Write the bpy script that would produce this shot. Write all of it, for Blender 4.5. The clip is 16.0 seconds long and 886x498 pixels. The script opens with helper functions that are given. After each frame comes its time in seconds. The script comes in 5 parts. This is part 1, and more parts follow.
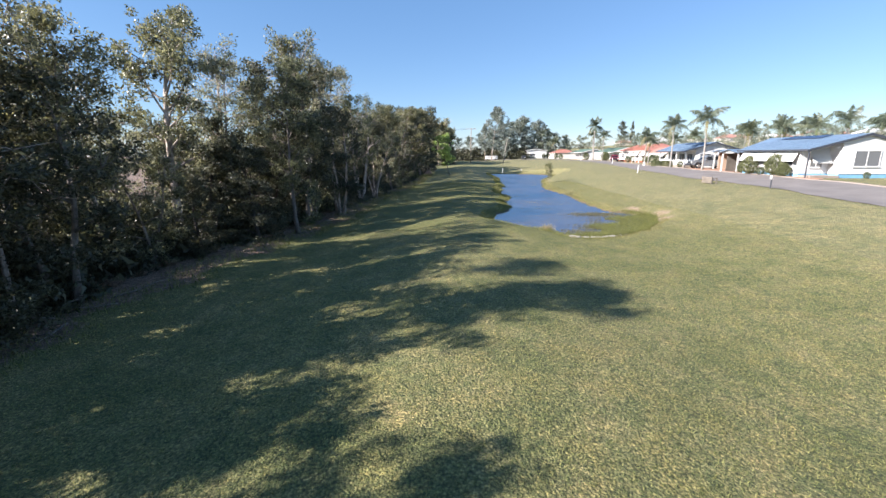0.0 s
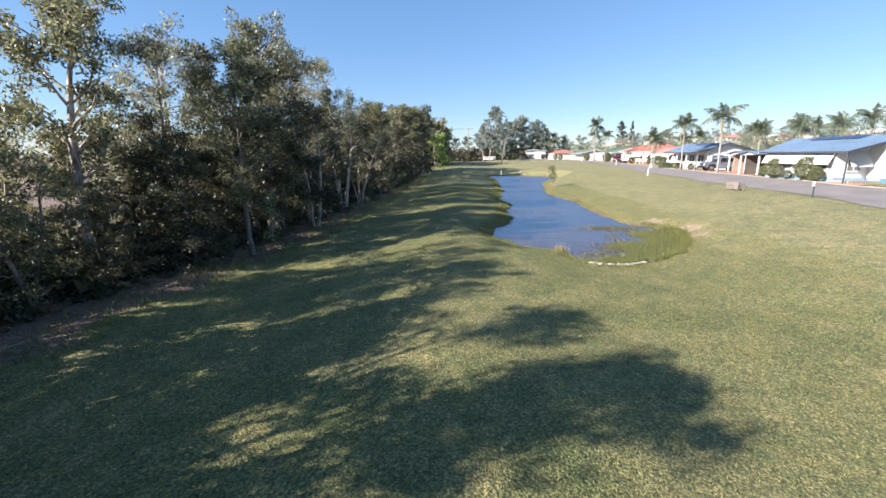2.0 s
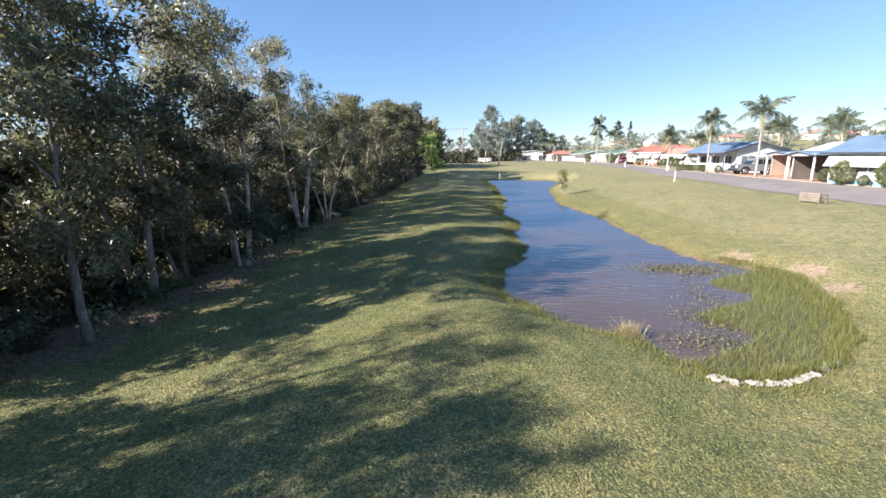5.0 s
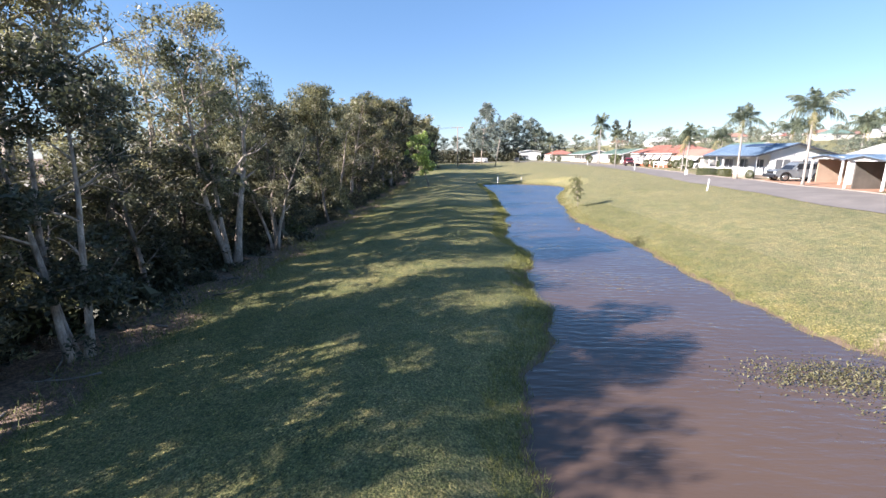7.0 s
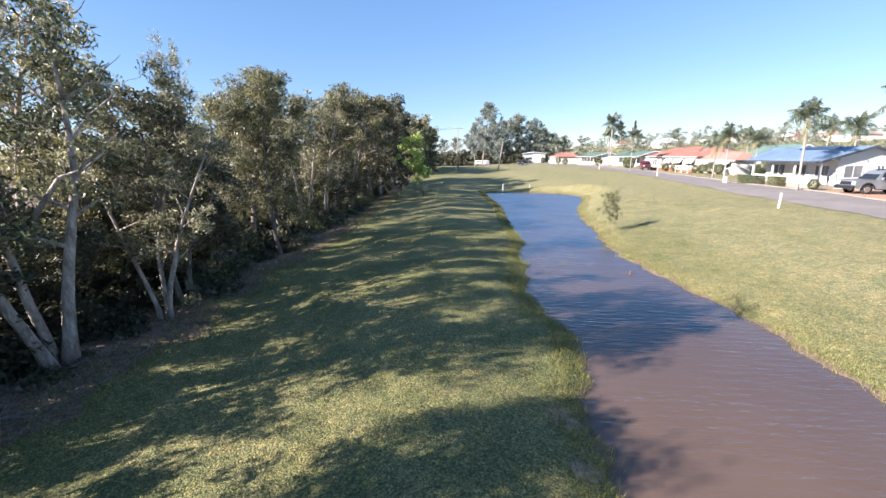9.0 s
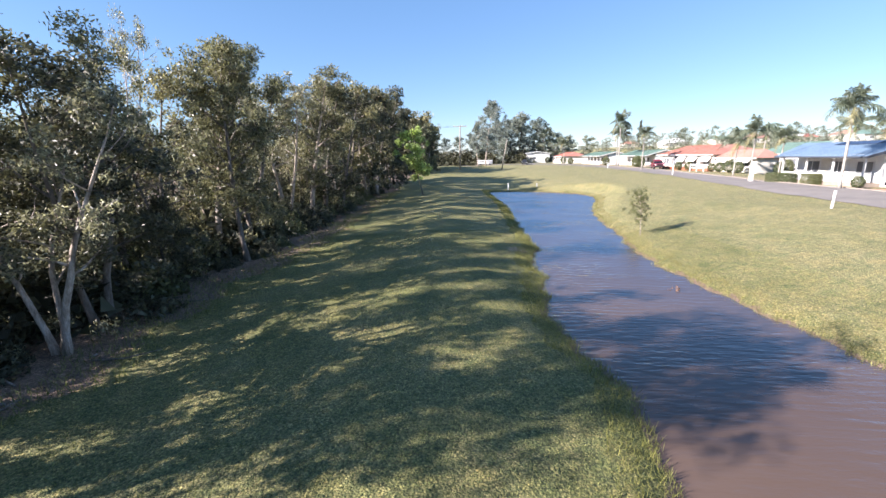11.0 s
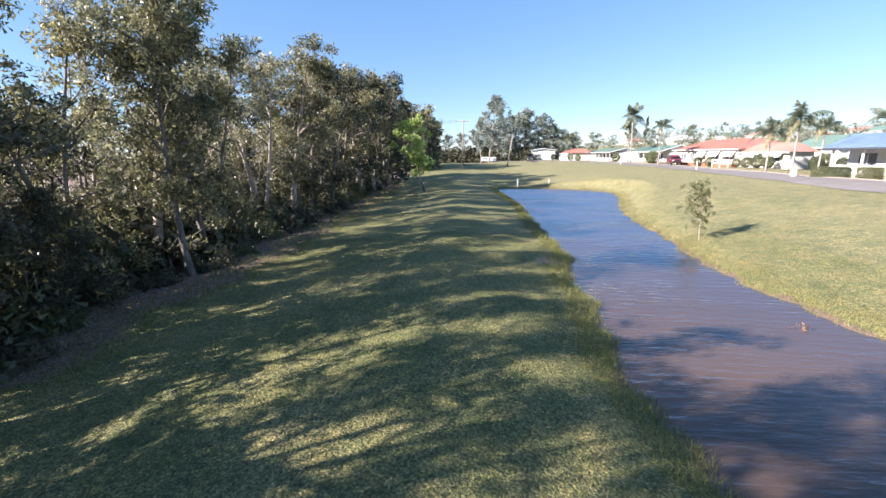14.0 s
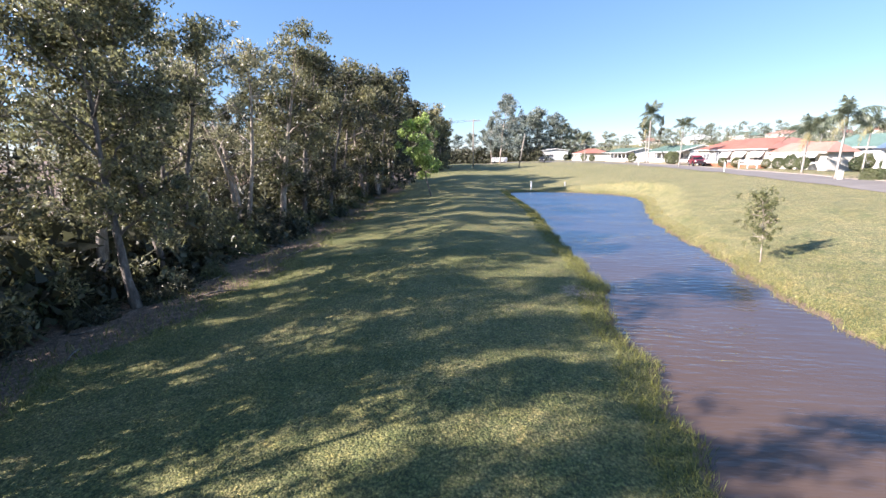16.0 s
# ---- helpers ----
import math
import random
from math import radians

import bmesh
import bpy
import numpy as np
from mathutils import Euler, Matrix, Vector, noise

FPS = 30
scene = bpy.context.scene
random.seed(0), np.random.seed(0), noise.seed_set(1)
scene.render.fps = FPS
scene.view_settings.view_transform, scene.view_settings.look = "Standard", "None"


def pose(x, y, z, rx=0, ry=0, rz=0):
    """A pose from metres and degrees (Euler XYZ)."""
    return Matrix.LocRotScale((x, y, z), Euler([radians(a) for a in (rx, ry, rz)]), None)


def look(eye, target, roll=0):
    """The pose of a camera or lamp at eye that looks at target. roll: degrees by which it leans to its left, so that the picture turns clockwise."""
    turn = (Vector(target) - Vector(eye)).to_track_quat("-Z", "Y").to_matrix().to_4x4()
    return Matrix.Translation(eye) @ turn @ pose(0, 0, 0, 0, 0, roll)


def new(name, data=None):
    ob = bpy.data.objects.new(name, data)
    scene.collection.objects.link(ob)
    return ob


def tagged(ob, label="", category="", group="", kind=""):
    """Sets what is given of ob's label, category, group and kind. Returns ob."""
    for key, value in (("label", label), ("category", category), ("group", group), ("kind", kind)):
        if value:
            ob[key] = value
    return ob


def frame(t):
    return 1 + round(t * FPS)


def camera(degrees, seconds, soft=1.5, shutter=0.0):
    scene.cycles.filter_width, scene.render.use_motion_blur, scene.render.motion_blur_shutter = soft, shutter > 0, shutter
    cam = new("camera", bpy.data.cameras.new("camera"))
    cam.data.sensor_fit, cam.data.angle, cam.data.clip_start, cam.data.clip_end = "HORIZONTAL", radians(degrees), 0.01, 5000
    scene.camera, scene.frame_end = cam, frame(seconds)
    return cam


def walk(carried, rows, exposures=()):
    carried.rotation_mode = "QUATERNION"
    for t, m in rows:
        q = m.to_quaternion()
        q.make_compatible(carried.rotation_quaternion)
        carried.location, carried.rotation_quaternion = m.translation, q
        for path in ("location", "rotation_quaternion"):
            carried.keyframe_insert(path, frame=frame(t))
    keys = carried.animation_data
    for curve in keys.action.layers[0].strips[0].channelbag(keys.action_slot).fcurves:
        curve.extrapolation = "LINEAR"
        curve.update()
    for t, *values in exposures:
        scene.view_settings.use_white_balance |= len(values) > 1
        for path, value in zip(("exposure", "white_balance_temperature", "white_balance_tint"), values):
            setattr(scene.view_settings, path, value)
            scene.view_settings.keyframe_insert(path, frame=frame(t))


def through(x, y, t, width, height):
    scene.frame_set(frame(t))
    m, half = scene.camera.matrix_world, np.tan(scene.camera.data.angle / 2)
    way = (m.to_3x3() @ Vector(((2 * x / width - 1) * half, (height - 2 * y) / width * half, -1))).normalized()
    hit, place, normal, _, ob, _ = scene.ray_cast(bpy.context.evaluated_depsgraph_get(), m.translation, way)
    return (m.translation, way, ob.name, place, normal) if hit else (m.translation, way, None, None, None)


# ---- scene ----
EXPOSURES = [(0.0, 1.57, 6240, 14), (4.0, 1.65, 6310, 14), (8.5, 1.77, 6320, 17), (12.0, 1.79, 6300, 17), (16.0, 1.86, 6290, 18)]
cam = camera(94.3, 16.0)
# seconds, place in metres, tilt, lean to the left, turn
ROWS = [
    (0.0, 0.86, 1.58, 4.22, 77.02, -0.30, 2.94),
    (0.5, 0.92, 2.53, 4.29, 77.05, -0.30, 2.89),
    (1.0, 1.02, 3.65, 4.35, 77.05, -0.32, 2.82),
    (1.5, 1.09, 4.81, 4.39, 77.04, -0.32, 2.74),
    (2.0, 1.10, 6.15, 4.41, 77.03, -0.30, 2.65),
    (2.5, 1.04, 7.39, 4.47, 77.05, -0.33, 2.59),
    (3.0, 1.01, 8.77, 4.51, 77.08, -0.40, 2.57),
    (3.5, 1.03, 10.10, 4.55, 77.12, -0.45, 2.51),
    (4.0, 1.09, 11.58, 4.54, 77.20, -0.60, 2.44),
    (6.5, 1.31, 20.09, 4.86, 77.09, -0.50, 1.32),
    (7.0, 1.44, 22.28, 5.01, 77.02, -0.53, 1.31),
    (7.5, 1.52, 24.44, 5.04, 77.00, -0.60, 1.38),
    (8.0, 1.58, 26.94, 5.10, 77.02, -0.62, 1.37),
    (8.5, 1.68, 29.17, 5.29, 77.09, -0.63, 1.39),
    (9.0, 1.73, 31.12, 5.45, 77.17, -0.60, 1.41),
    (11.5, 1.83, 35.75, 4.72, 77.32, -0.50, 1.76),
    (12.0, 1.86, 36.66, 4.69, 77.29, -0.50, 1.78),
    (12.5, 1.81, 37.47, 4.64, 77.23, -0.44, 1.79),
    (13.0, 1.70, 38.29, 4.48, 77.14, -0.40, 1.82),
    (13.5, 1.57, 39.08, 4.32, 77.14, -0.44, 1.88),
    (14.0, 1.47, 39.93, 4.20, 77.13, -0.48, 1.95),
    (14.5, 1.41, 40.75, 4.17, 77.11, -0.40, 2.38),
    (15.0, 1.43, 41.56, 4.20, 77.14, -0.45, 2.98),
    (15.5, 1.50, 42.32, 4.25, 77.16, -0.48, 3.22),
    (16.0, 1.56, 43.16, 4.30, 77.18, -0.60, 3.35),
]
walk(cam, [(t, pose(x, y, z, tilt, 0, turn) @ pose(0, 0, 0, 0, 0, lean)) for t, x, y, z, tilt, lean, turn in ROWS], EXPOSURES)


# ---- world and sun ----
SUN_TO = Vector((-0.81, -0.36, 0.46)).normalized()
world = bpy.data.worlds.new("world")
scene.world = world
world.use_nodes = True
wn = world.node_tree.nodes
sky = wn.new("ShaderNodeTexSky")
sky.sky_type = 'NISHITA'
sky.sun_disc = False
sky.sun_elevation = math.asin(SUN_TO.z)
sky.sun_rotation = math.atan2(SUN_TO.x, SUN_TO.y)
sky.air_density, sky.dust_density, sky.ozone_density = 1.0, 0.05, 3.0
wn["Background"].inputs["Strength"].default_value = 0.0545
clear = wn.new("ShaderNodeMix")
clear.data_type, clear.blend_type = 'RGBA', 'MIX'
clear.inputs[0].default_value, clear.inputs[7].default_value = 0.3, (1.25, 3.3, 6.6, 1)
world.node_tree.links.new(sky.outputs[0], clear.inputs[6])
world.node_tree.links.new(clear.outputs[2], wn["Background"].inputs["Color"])
sun_data = bpy.data.lights.new("sun", 'SUN')
sun_data.energy, sun_data.angle, sun_data.color = 5.0, radians(0.55), (1.0, 0.935, 0.84)
sun = new("sun", sun_data)
sun.matrix_world = look((0, 0, 60), Vector((0, 0, 60)) - SUN_TO)


# ---- materials ----
def nodes_of(name, rough=0.8, metal=0.0):
    m = bpy.data.materials.new(name)
    m.use_nodes = True
    nt = m.node_tree
    b = nt.nodes["Principled BSDF"]
    b.inputs["Roughness"].default_value = rough
    b.inputs["Metallic"].default_value = metal
    return m, nt, b


def noise_node(nt, scale, detail=4.0, rough=0.6, coords="Object", stretch=None):
    tc = nt.nodes.new("ShaderNodeTexCoord")
    n = nt.nodes.new("ShaderNodeTexNoise")
    n.inputs["Scale"].default_value, n.inputs["Detail"].default_value = scale, detail
    n.inputs["Roughness"].default_value = rough
    if stretch:
        mp = nt.nodes.new("ShaderNodeMapping")
        mp.inputs["Scale"].default_value = stretch
        nt.links.new(tc.outputs[coords], mp.inputs[0])
        nt.links.new(mp.outputs[0], n.inputs["Vector"])
    else:
        nt.links.new(tc.outputs[coords], n.inputs["Vector"])
    return n


def ramp(nt, fac, stops):
    r = nt.nodes.new("ShaderNodeValToRGB")
    e = r.color_ramp.elements
    while len(e) < len(stops):
        e.new(0.5)
    for k, (p, c) in zip(e, stops):
        k.position, k.color = p, (*c, 1)
    nt.links.new(fac, r.inputs[0])
    return r.outputs[0]


def mix(nt, fac, a, b, kind="MIX"):
    n = nt.nodes.new("ShaderNodeMix")
    n.data_type, n.blend_type = 'RGBA', kind
    for sock, v in ((n.inputs[0], fac), (n.inputs[6], a), (n.inputs[7], b)):
        if isinstance(v, (int, float)):
            sock.default_value = v
        elif isinstance(v, tuple):
            sock.default_value = (*v, 1)
        else:
            nt.links.new(v, sock)
    return n.outputs[2]


def bump(nt, b, height, strength=0.3, distance=0.02):
    n = nt.nodes.new("ShaderNodeBump")
    n.inputs["Strength"].default_value, n.inputs["Distance"].default_value = strength, distance
    nt.links.new(height, n.inputs["Height"])
    nt.links.new(n.outputs[0], b.inputs["Normal"])


def plain(name, col, rough=0.6, metal=0.0, vary=0.25, scale=3.0, bumps=0.15, bscale=25.0):
    """A painted, stained or weathered surface: two scales of variation and a fine relief."""
    m, nt, b = nodes_of(name, rough, metal)
    big, fine = noise_node(nt, scale), noise_node(nt, bscale, 5)
    lo, hi = tuple(c * (1 - vary) for c in col), tuple(min(1, c * (1 + vary * 0.6)) for c in col)
    c = ramp(nt, big.outputs[0], [(0.3, lo), (0.7, hi)])
    c2 = ramp(nt, fine.outputs[0], [(0.3, (1 - vary * 0.5,) * 3), (0.7, (1, 1, 1))])
    nt.links.new(mix(nt, 1.0, c, c2, "MULTIPLY"), b.inputs["Base Color"])
    bump(nt, b, fine.outputs[0], bumps, 0.01)
    return m


def leafy(name, dark, light, through=0.25, rough=0.5):
    """Leaves that differ one from another, and from tree to tree, and let some light through."""
    m, nt, b = nodes_of(name, rough)
    geo, info = nt.nodes.new("ShaderNodeNewGeometry"), nt.nodes.new("ShaderNodeObjectInfo")
    c = ramp(nt, geo.outputs["Random Per Island"], [(0.0, dark), (0.75, light), (1.0, tuple(min(1, v * 1.5) for v in light))])
    t = ramp(nt, info.outputs["Random"], [(0.0, (0.82, 0.88, 0.86)), (0.5, (1.0, 1.0, 0.95)), (1.0, (1.12, 1.08, 0.95))])
    c = mix(nt, 1.0, c, t, "MULTIPLY")
    nt.links.new(c, b.inputs["Base Color"])
    tr, sh = nt.nodes.new("ShaderNodeBsdfTranslucent"), nt.nodes.new("ShaderNodeMixShader")
    nt.links.new(mix(nt, 1.0, c, (1.15, 1.18, 1.0), "MULTIPLY"), tr.inputs["Color"])
    sh.inputs[0].default_value = through
    nt.links.new(b.outputs[0], sh.inputs[1])
    nt.links.new(tr.outputs[0], sh.inputs[2])
    nt.links.new(sh.outputs[0], nt.nodes["Material Output"].inputs["Surface"])
    return m


def lawn_material():
    m, nt, b = nodes_of("lawn", 0.85)
    a = nt.nodes.new("ShaderNodeAttribute")
    a.attribute_name = "cover"
    sep = nt.nodes.new("ShaderNodeSeparateColor")
    nt.links.new(a.outputs["Color"], sep.inputs[0])
    big, mid, fine, tuft = noise_node(nt, 0.09, 5), noise_node(nt, 0.7, 5), noise_node(nt, 6.0, 6, 0.7), noise_node(nt, 19.0, 9, 0.8)
    g = ramp(nt, mid.outputs[0], [(0.3, (0.126, 0.135, 0.049)), (0.5, (0.187, 0.177, 0.075)), (0.72, (0.262, 0.225, 0.115))])
    dry = ramp(nt, big.outputs[0], [(0.45, (0, 0, 0)), (0.68, (1, 1, 1))])
    g = mix(nt, mix(nt, 1.0, dry, (0.5, 0.5, 0.5), "MULTIPLY"), g, (0.318, 0.26, 0.15))
    parch = nt.nodes.new("ShaderNodeMath")
    parch.operation = 'MULTIPLY'
    nt.links.new(a.outputs["Alpha"], parch.inputs[0])
    nt.links.new(ramp(nt, mid.outputs[0], [(0.25, (0.45, 0.45, 0.45)), (0.65, (1, 1, 1))]), parch.inputs[1])
    g = mix(nt, parch.outputs[0], g, (0.352, 0.298, 0.185))
    f = ramp(nt, fine.outputs[0], [(0.34, (0.62, 0.68, 0.6)), (0.5, (1, 1, 1)), (0.66, (1.25, 1.2, 1.1))])
    tc, cell = nt.nodes.new("ShaderNodeTexCoord"), nt.nodes.new("ShaderNodeTexVoronoi")
    cell.inputs["Scale"].default_value = 27.0
    nt.links.new(tc.outputs["Object"], cell.inputs["Vector"])
    gap = ramp(nt, cell.outputs["Distance"], [(0.1, (1.2, 1.2, 1.15)), (0.45, (0.95, 0.95, 0.95)), (0.8, (0.5, 0.52, 0.45))])
    hue = nt.nodes.new("ShaderNodeSeparateColor")
    nt.links.new(cell.outputs["Color"], hue.inputs[0])
    each = ramp(nt, hue.outputs["Red"], [(0.0, (0.68, 0.76, 0.6)), (0.6, (1.0, 1.0, 0.95)), (1.0, (1.4, 1.32, 1.25))])
    f = mix(nt, 1.0, mix(nt, 1.0, f, gap, "MULTIPLY"), each, "MULTIPLY")
    t = ramp(nt, tuft.outputs[0], [(0.37, (0.28, 0.33, 0.24)), (0.5, (0.9, 0.92, 0.84)), (0.63, (1.85, 1.74, 1.55))])
    clump = noise_node(nt, 1.7, 6, 0.68)
    k = ramp(nt, clump.outputs[0], [(0.36, (0.74, 0.84, 0.78)), (0.5, (1, 1, 1)), (0.64, (1.16, 1.08, 1.0))])
    g = mix(nt, 1.0, mix(nt, 1.0, mix(nt, 1.0, g, k, "MULTIPLY"), f, "MULTIPLY"), t, "MULTIPLY")
    lit = ramp(nt, fine.outputs[0], [(0.3, (0.07, 0.046, 0.036)), (0.5, (0.19, 0.125, 0.098)), (0.72, (0.33, 0.23, 0.185))])
    lit = mix(nt, 1.0, lit, t, "MULTIPLY")
    mud = ramp(nt, fine.outputs[0], [(0.3, (0.09, 0.06, 0.04)), (0.7, (0.2, 0.14, 0.1))])
    sand = ramp(nt, fine.outputs[0], [(0.3, (0.22, 0.15, 0.1)), (0.7, (0.42, 0.31, 0.22))])

    def edge(channel, soft):
        add = nt.nodes.new("ShaderNodeMath")
        add.operation = 'ADD'
        nt.links.new(sep.outputs[channel], add.inputs[0])
        s = nt.nodes.new("ShaderNodeMath")
        s.operation = 'MULTIPLY_ADD'
        nt.links.new(fine.outputs[0], s.inputs[0])
        s.inputs[1].default_value, s.inputs[2].default_value = 0.9, -0.45
        nt.links.new(s.outputs[0], add.inputs[1])
        return ramp(nt, add.outputs[0], [(0.5 - soft, (0, 0, 0)), (0.5 + soft, (1, 1, 1))])
    c = mix(nt, edge("Red", 0.14), g, lit)
    c = mix(nt, edge("Green", 0.12), c, sand)
    c = mix(nt, edge("Blue", 0.1), c, mud)
    nt.links.new(c, b.inputs["Base Color"])
    rise = nt.nodes.new("ShaderNodeMath")
    rise.operation = 'SUBTRACT'
    nt.links.new(tuft.outputs[0], rise.inputs[0])
    nt.links.new(cell.outputs["Distance"], rise.inputs[1])
    bump(nt, b, rise.outputs[0], 1.0, 0.03)
    return m


def water_material():
    """Muddy water under a clear surface of wind ripples with long faces to the south, much glossier at low angles."""
    m, nt, b = nodes_of("pond_water", 1.0)
    big = noise_node(nt, 0.15, 3)
    c = ramp(nt, big.outputs[0], [(0.35, (0.094, 0.061, 0.046)), (0.7, (0.114, 0.077, 0.059))])
    nt.links.new(c, b.inputs["Base Color"])
    b.inputs["Specular IOR Level"].default_value = 0.0
    tc, mp = nt.nodes.new("ShaderNodeTexCoord"), nt.nodes.new("ShaderNodeMapping")
    mp.inputs["Rotation"].default_value = (0, 0, radians(7))
    nt.links.new(tc.outputs["Object"], mp.inputs[0])
    wave = nt.nodes.new("ShaderNodeTexWave")
    wave.bands_direction = 'Y'
    for k, v in (("Scale", 0.9), ("Distortion", 9.0), ("Detail", 3.0), ("Detail Scale", 0.5), ("Detail Roughness", 0.55)):
        wave.inputs[k].default_value = v
    nt.links.new(mp.outputs[0], wave.inputs["Vector"])
    ripple = noise_node(nt, 1.0, 2.5, 0.5, "Object", (1.5, 5.2, 1.0))
    cross = noise_node(nt, 1.0, 2.0, 0.5, "Object", (2.4, 8.5, 1.0))
    swell = noise_node(nt, 1.0, 3, 0.5, "Object", (0.16, 0.3, 1.0))
    calm = ramp(nt, swell.outputs[0], [(0.34, (0.35, 0.35, 0.35)), (0.62, (1, 1, 1))])
    both = mix(nt, 0.36, mix(nt, 0.12, ripple.outputs[0], wave.outputs["Fac"]), cross.outputs[0])
    height_out = mix(nt, 1.0, both, calm, "MULTIPLY")
    bn = nt.nodes.new("ShaderNodeBump")
    bn.inputs["Strength"].default_value, bn.inputs["Distance"].default_value = 1.0, 0.1
    nt.links.new(height_out, bn.inputs["Height"])
    gl, fr, sh = nt.nodes.new("ShaderNodeBsdfGlossy"), nt.nodes.new("ShaderNodeFresnel"), nt.nodes.new("ShaderNodeMixShader")
    gl.inputs["Roughness"].default_value = 0.03
    fr.inputs["IOR"].default_value = 1.85
    lift, unit = nt.nodes.new("ShaderNodeVectorMath"), nt.nodes.new("ShaderNodeVectorMath")
    lift.operation, unit.operation = 'ADD', 'NORMALIZE'
    lift.inputs[1].default_value = (-0.03, -0.17, 0.0)
    nt.links.new(bn.outputs[0], lift.inputs[0])
    nt.links.new(lift.outputs[0], unit.inputs[0])
    nt.links.new(unit.outputs[0], gl.inputs["Normal"])
    low = nt.nodes.new("ShaderNodeBump")
    low.inputs["Strength"].default_value, low.inputs["Distance"].default_value = 1.0, 0.045
    nt.links.new(height_out, low.inputs["Height"])
    nt.links.new(low.outputs[0], fr.inputs["Normal"])
    gain = nt.nodes.new("ShaderNodeMapRange")
    for k, v in (("From Min", 0.12), ("From Max", 0.46), ("To Min", 0.055), ("To Max", 0.78)):
        gain.inputs[k].default_value = v
    nt.links.new(fr.outputs[0], gain.inputs["Value"])
    nt.links.new(gain.outputs[0], sh.inputs[0])
    nt.links.new(b.outputs[0], sh.inputs[1])
    nt.links.new(gl.outputs[0], sh.inputs[2])
    nt.links.new(sh.outputs[0], nt.nodes["Material Output"].inputs["Surface"])
    return m


def bark(name, dark, mid, pale):
    m, nt, b = nodes_of(name, 0.85)
    n = noise_node(nt, 5.0, 6, 0.7, "Object", (1, 1, 0.25))
    f = noise_node(nt, 26.0, 5, 0.7, "Object", (1, 1, 0.3))
    c = ramp(nt, n.outputs[0], [(0.32, dark), (0.5, mid), (0.68, pale)])
    c2 = ramp(nt, f.outputs[0], [(0.3, (0.6, 0.58, 0.55)), (0.65, (1, 1, 1))])
    nt.links.new(mix(nt, 1.0, c, c2, "MULTIPLY"), b.inputs["Base Color"])
    bump(nt, b, f.outputs[0], 0.6, 0.03)
    return m


def glass_material():
    m, nt, b = nodes_of("window_glass", 0.04)
    b.inputs["Base Color"].default_value = (0.15, 0.155, 0.165, 1)
    b.inputs["IOR"].default_value = 1.5
    return m


def roof_material(name, col):
    """Ribbed metal sheet, slightly faded in patches."""
    m, nt, b = nodes_of(name, 0.42, 0.0)
    n = noise_node(nt, 0.6, 4)
    c = ramp(nt, n.outputs[0], [(0.3, tuple(v * 0.82 for v in col)), (0.7, tuple(min(1, v * 1.15) for v in col))])
    nt.links.new(c, b.inputs["Base Color"])
    f = noise_node(nt, 30, 3)
    bump(nt, b, f.outputs[0], 0.08, 0.01)
    return m


LAWN, WATER, GLASS = lawn_material(), water_material(), glass_material()
BARK_PALE = bark("pale_papery_bark", (0.14, 0.11, 0.09), (0.42, 0.35, 0.3), (0.7, 0.6, 0.53))
BARK_GREY = bark("grey_bark", (0.07, 0.06, 0.05), (0.19, 0.16, 0.14), (0.36, 0.31, 0.27))
BARK_DARK = bark("dark_bark", (0.03, 0.024, 0.02), (0.07, 0.056, 0.046), (0.13, 0.1, 0.085))
LEAF_OLIVE = leafy("olive_leaves", (0.048, 0.048, 0.028), (0.232, 0.218, 0.128), 0.42, 0.4)
LEAF_DARK = leafy("dark_leaves", (0.027, 0.027, 0.018), (0.098, 0.096, 0.06), 0.32, 0.5)
LEAF_GREY = leafy("grey_green_leaves", (0.075, 0.073, 0.051), (0.3, 0.28, 0.19), 0.44, 0.4)
LEAF_BRIGHT = leafy("bright_leaves", (0.22, 0.27, 0.08), (0.5, 0.56, 0.2), 0.55)
LEAF_SHRUB = leafy("shrub_leaves", (0.052, 0.059, 0.029), (0.145, 0.153, 0.074), 0.35)
LEAF_DRY = leafy("dry_leaves", (0.09, 0.06, 0.042), (0.24, 0.165, 0.12), 0.2, 0.8)
LEAF_HEDGE = leafy("hedge_leaves", (0.06, 0.07, 0.034), (0.155, 0.17, 0.085), 0.35, 0.6)
# paler, greyer leaf colours with the haze of distance painted into them
LEAF_HAZED = leafy("hazed_far_leaves", (0.1, 0.112, 0.085), (0.24, 0.255, 0.2), 0.4, 0.6)
LEAF_HAZED_BLUE = leafy("hazed_blue_grey_leaves", (0.105, 0.122, 0.118), (0.23, 0.26, 0.25), 0.4, 0.5)
PANEL = plain("solar_panel", (0.025, 0.035, 0.07), 0.25, 0, 0.1, 2.0, 0.02, 20)
PALM_LEAF = leafy("palm_leaflets", (0.05, 0.064, 0.044), (0.15, 0.17, 0.12), 0.3, 0.4)
PALM_DEAD = leafy("yellowed_palm_leaflets", (0.16, 0.135, 0.07), (0.31, 0.265, 0.14), 0.25, 0.6)
REED = leafy("reed_blades", (0.095, 0.1, 0.024), (0.2, 0.195, 0.058), 0.35, 0.6)
BANK_DRY = leafy("dry_bank_blades", (0.11, 0.1, 0.036), (0.215, 0.185, 0.078), 0.3, 0.7)
REED_DRY = leafy("dry_reed_blades", (0.176, 0.136, 0.072), (0.384, 0.304, 0.176), 0.25, 0.8)
WEED = leafy("pond_weed_leaves", (0.05, 0.05, 0.025), (0.13, 0.12, 0.065), 0.25, 0.6)
GRASS = leafy("grass_blades", (0.07, 0.09, 0.024), (0.2, 0.196, 0.07), 0.3, 0.7)
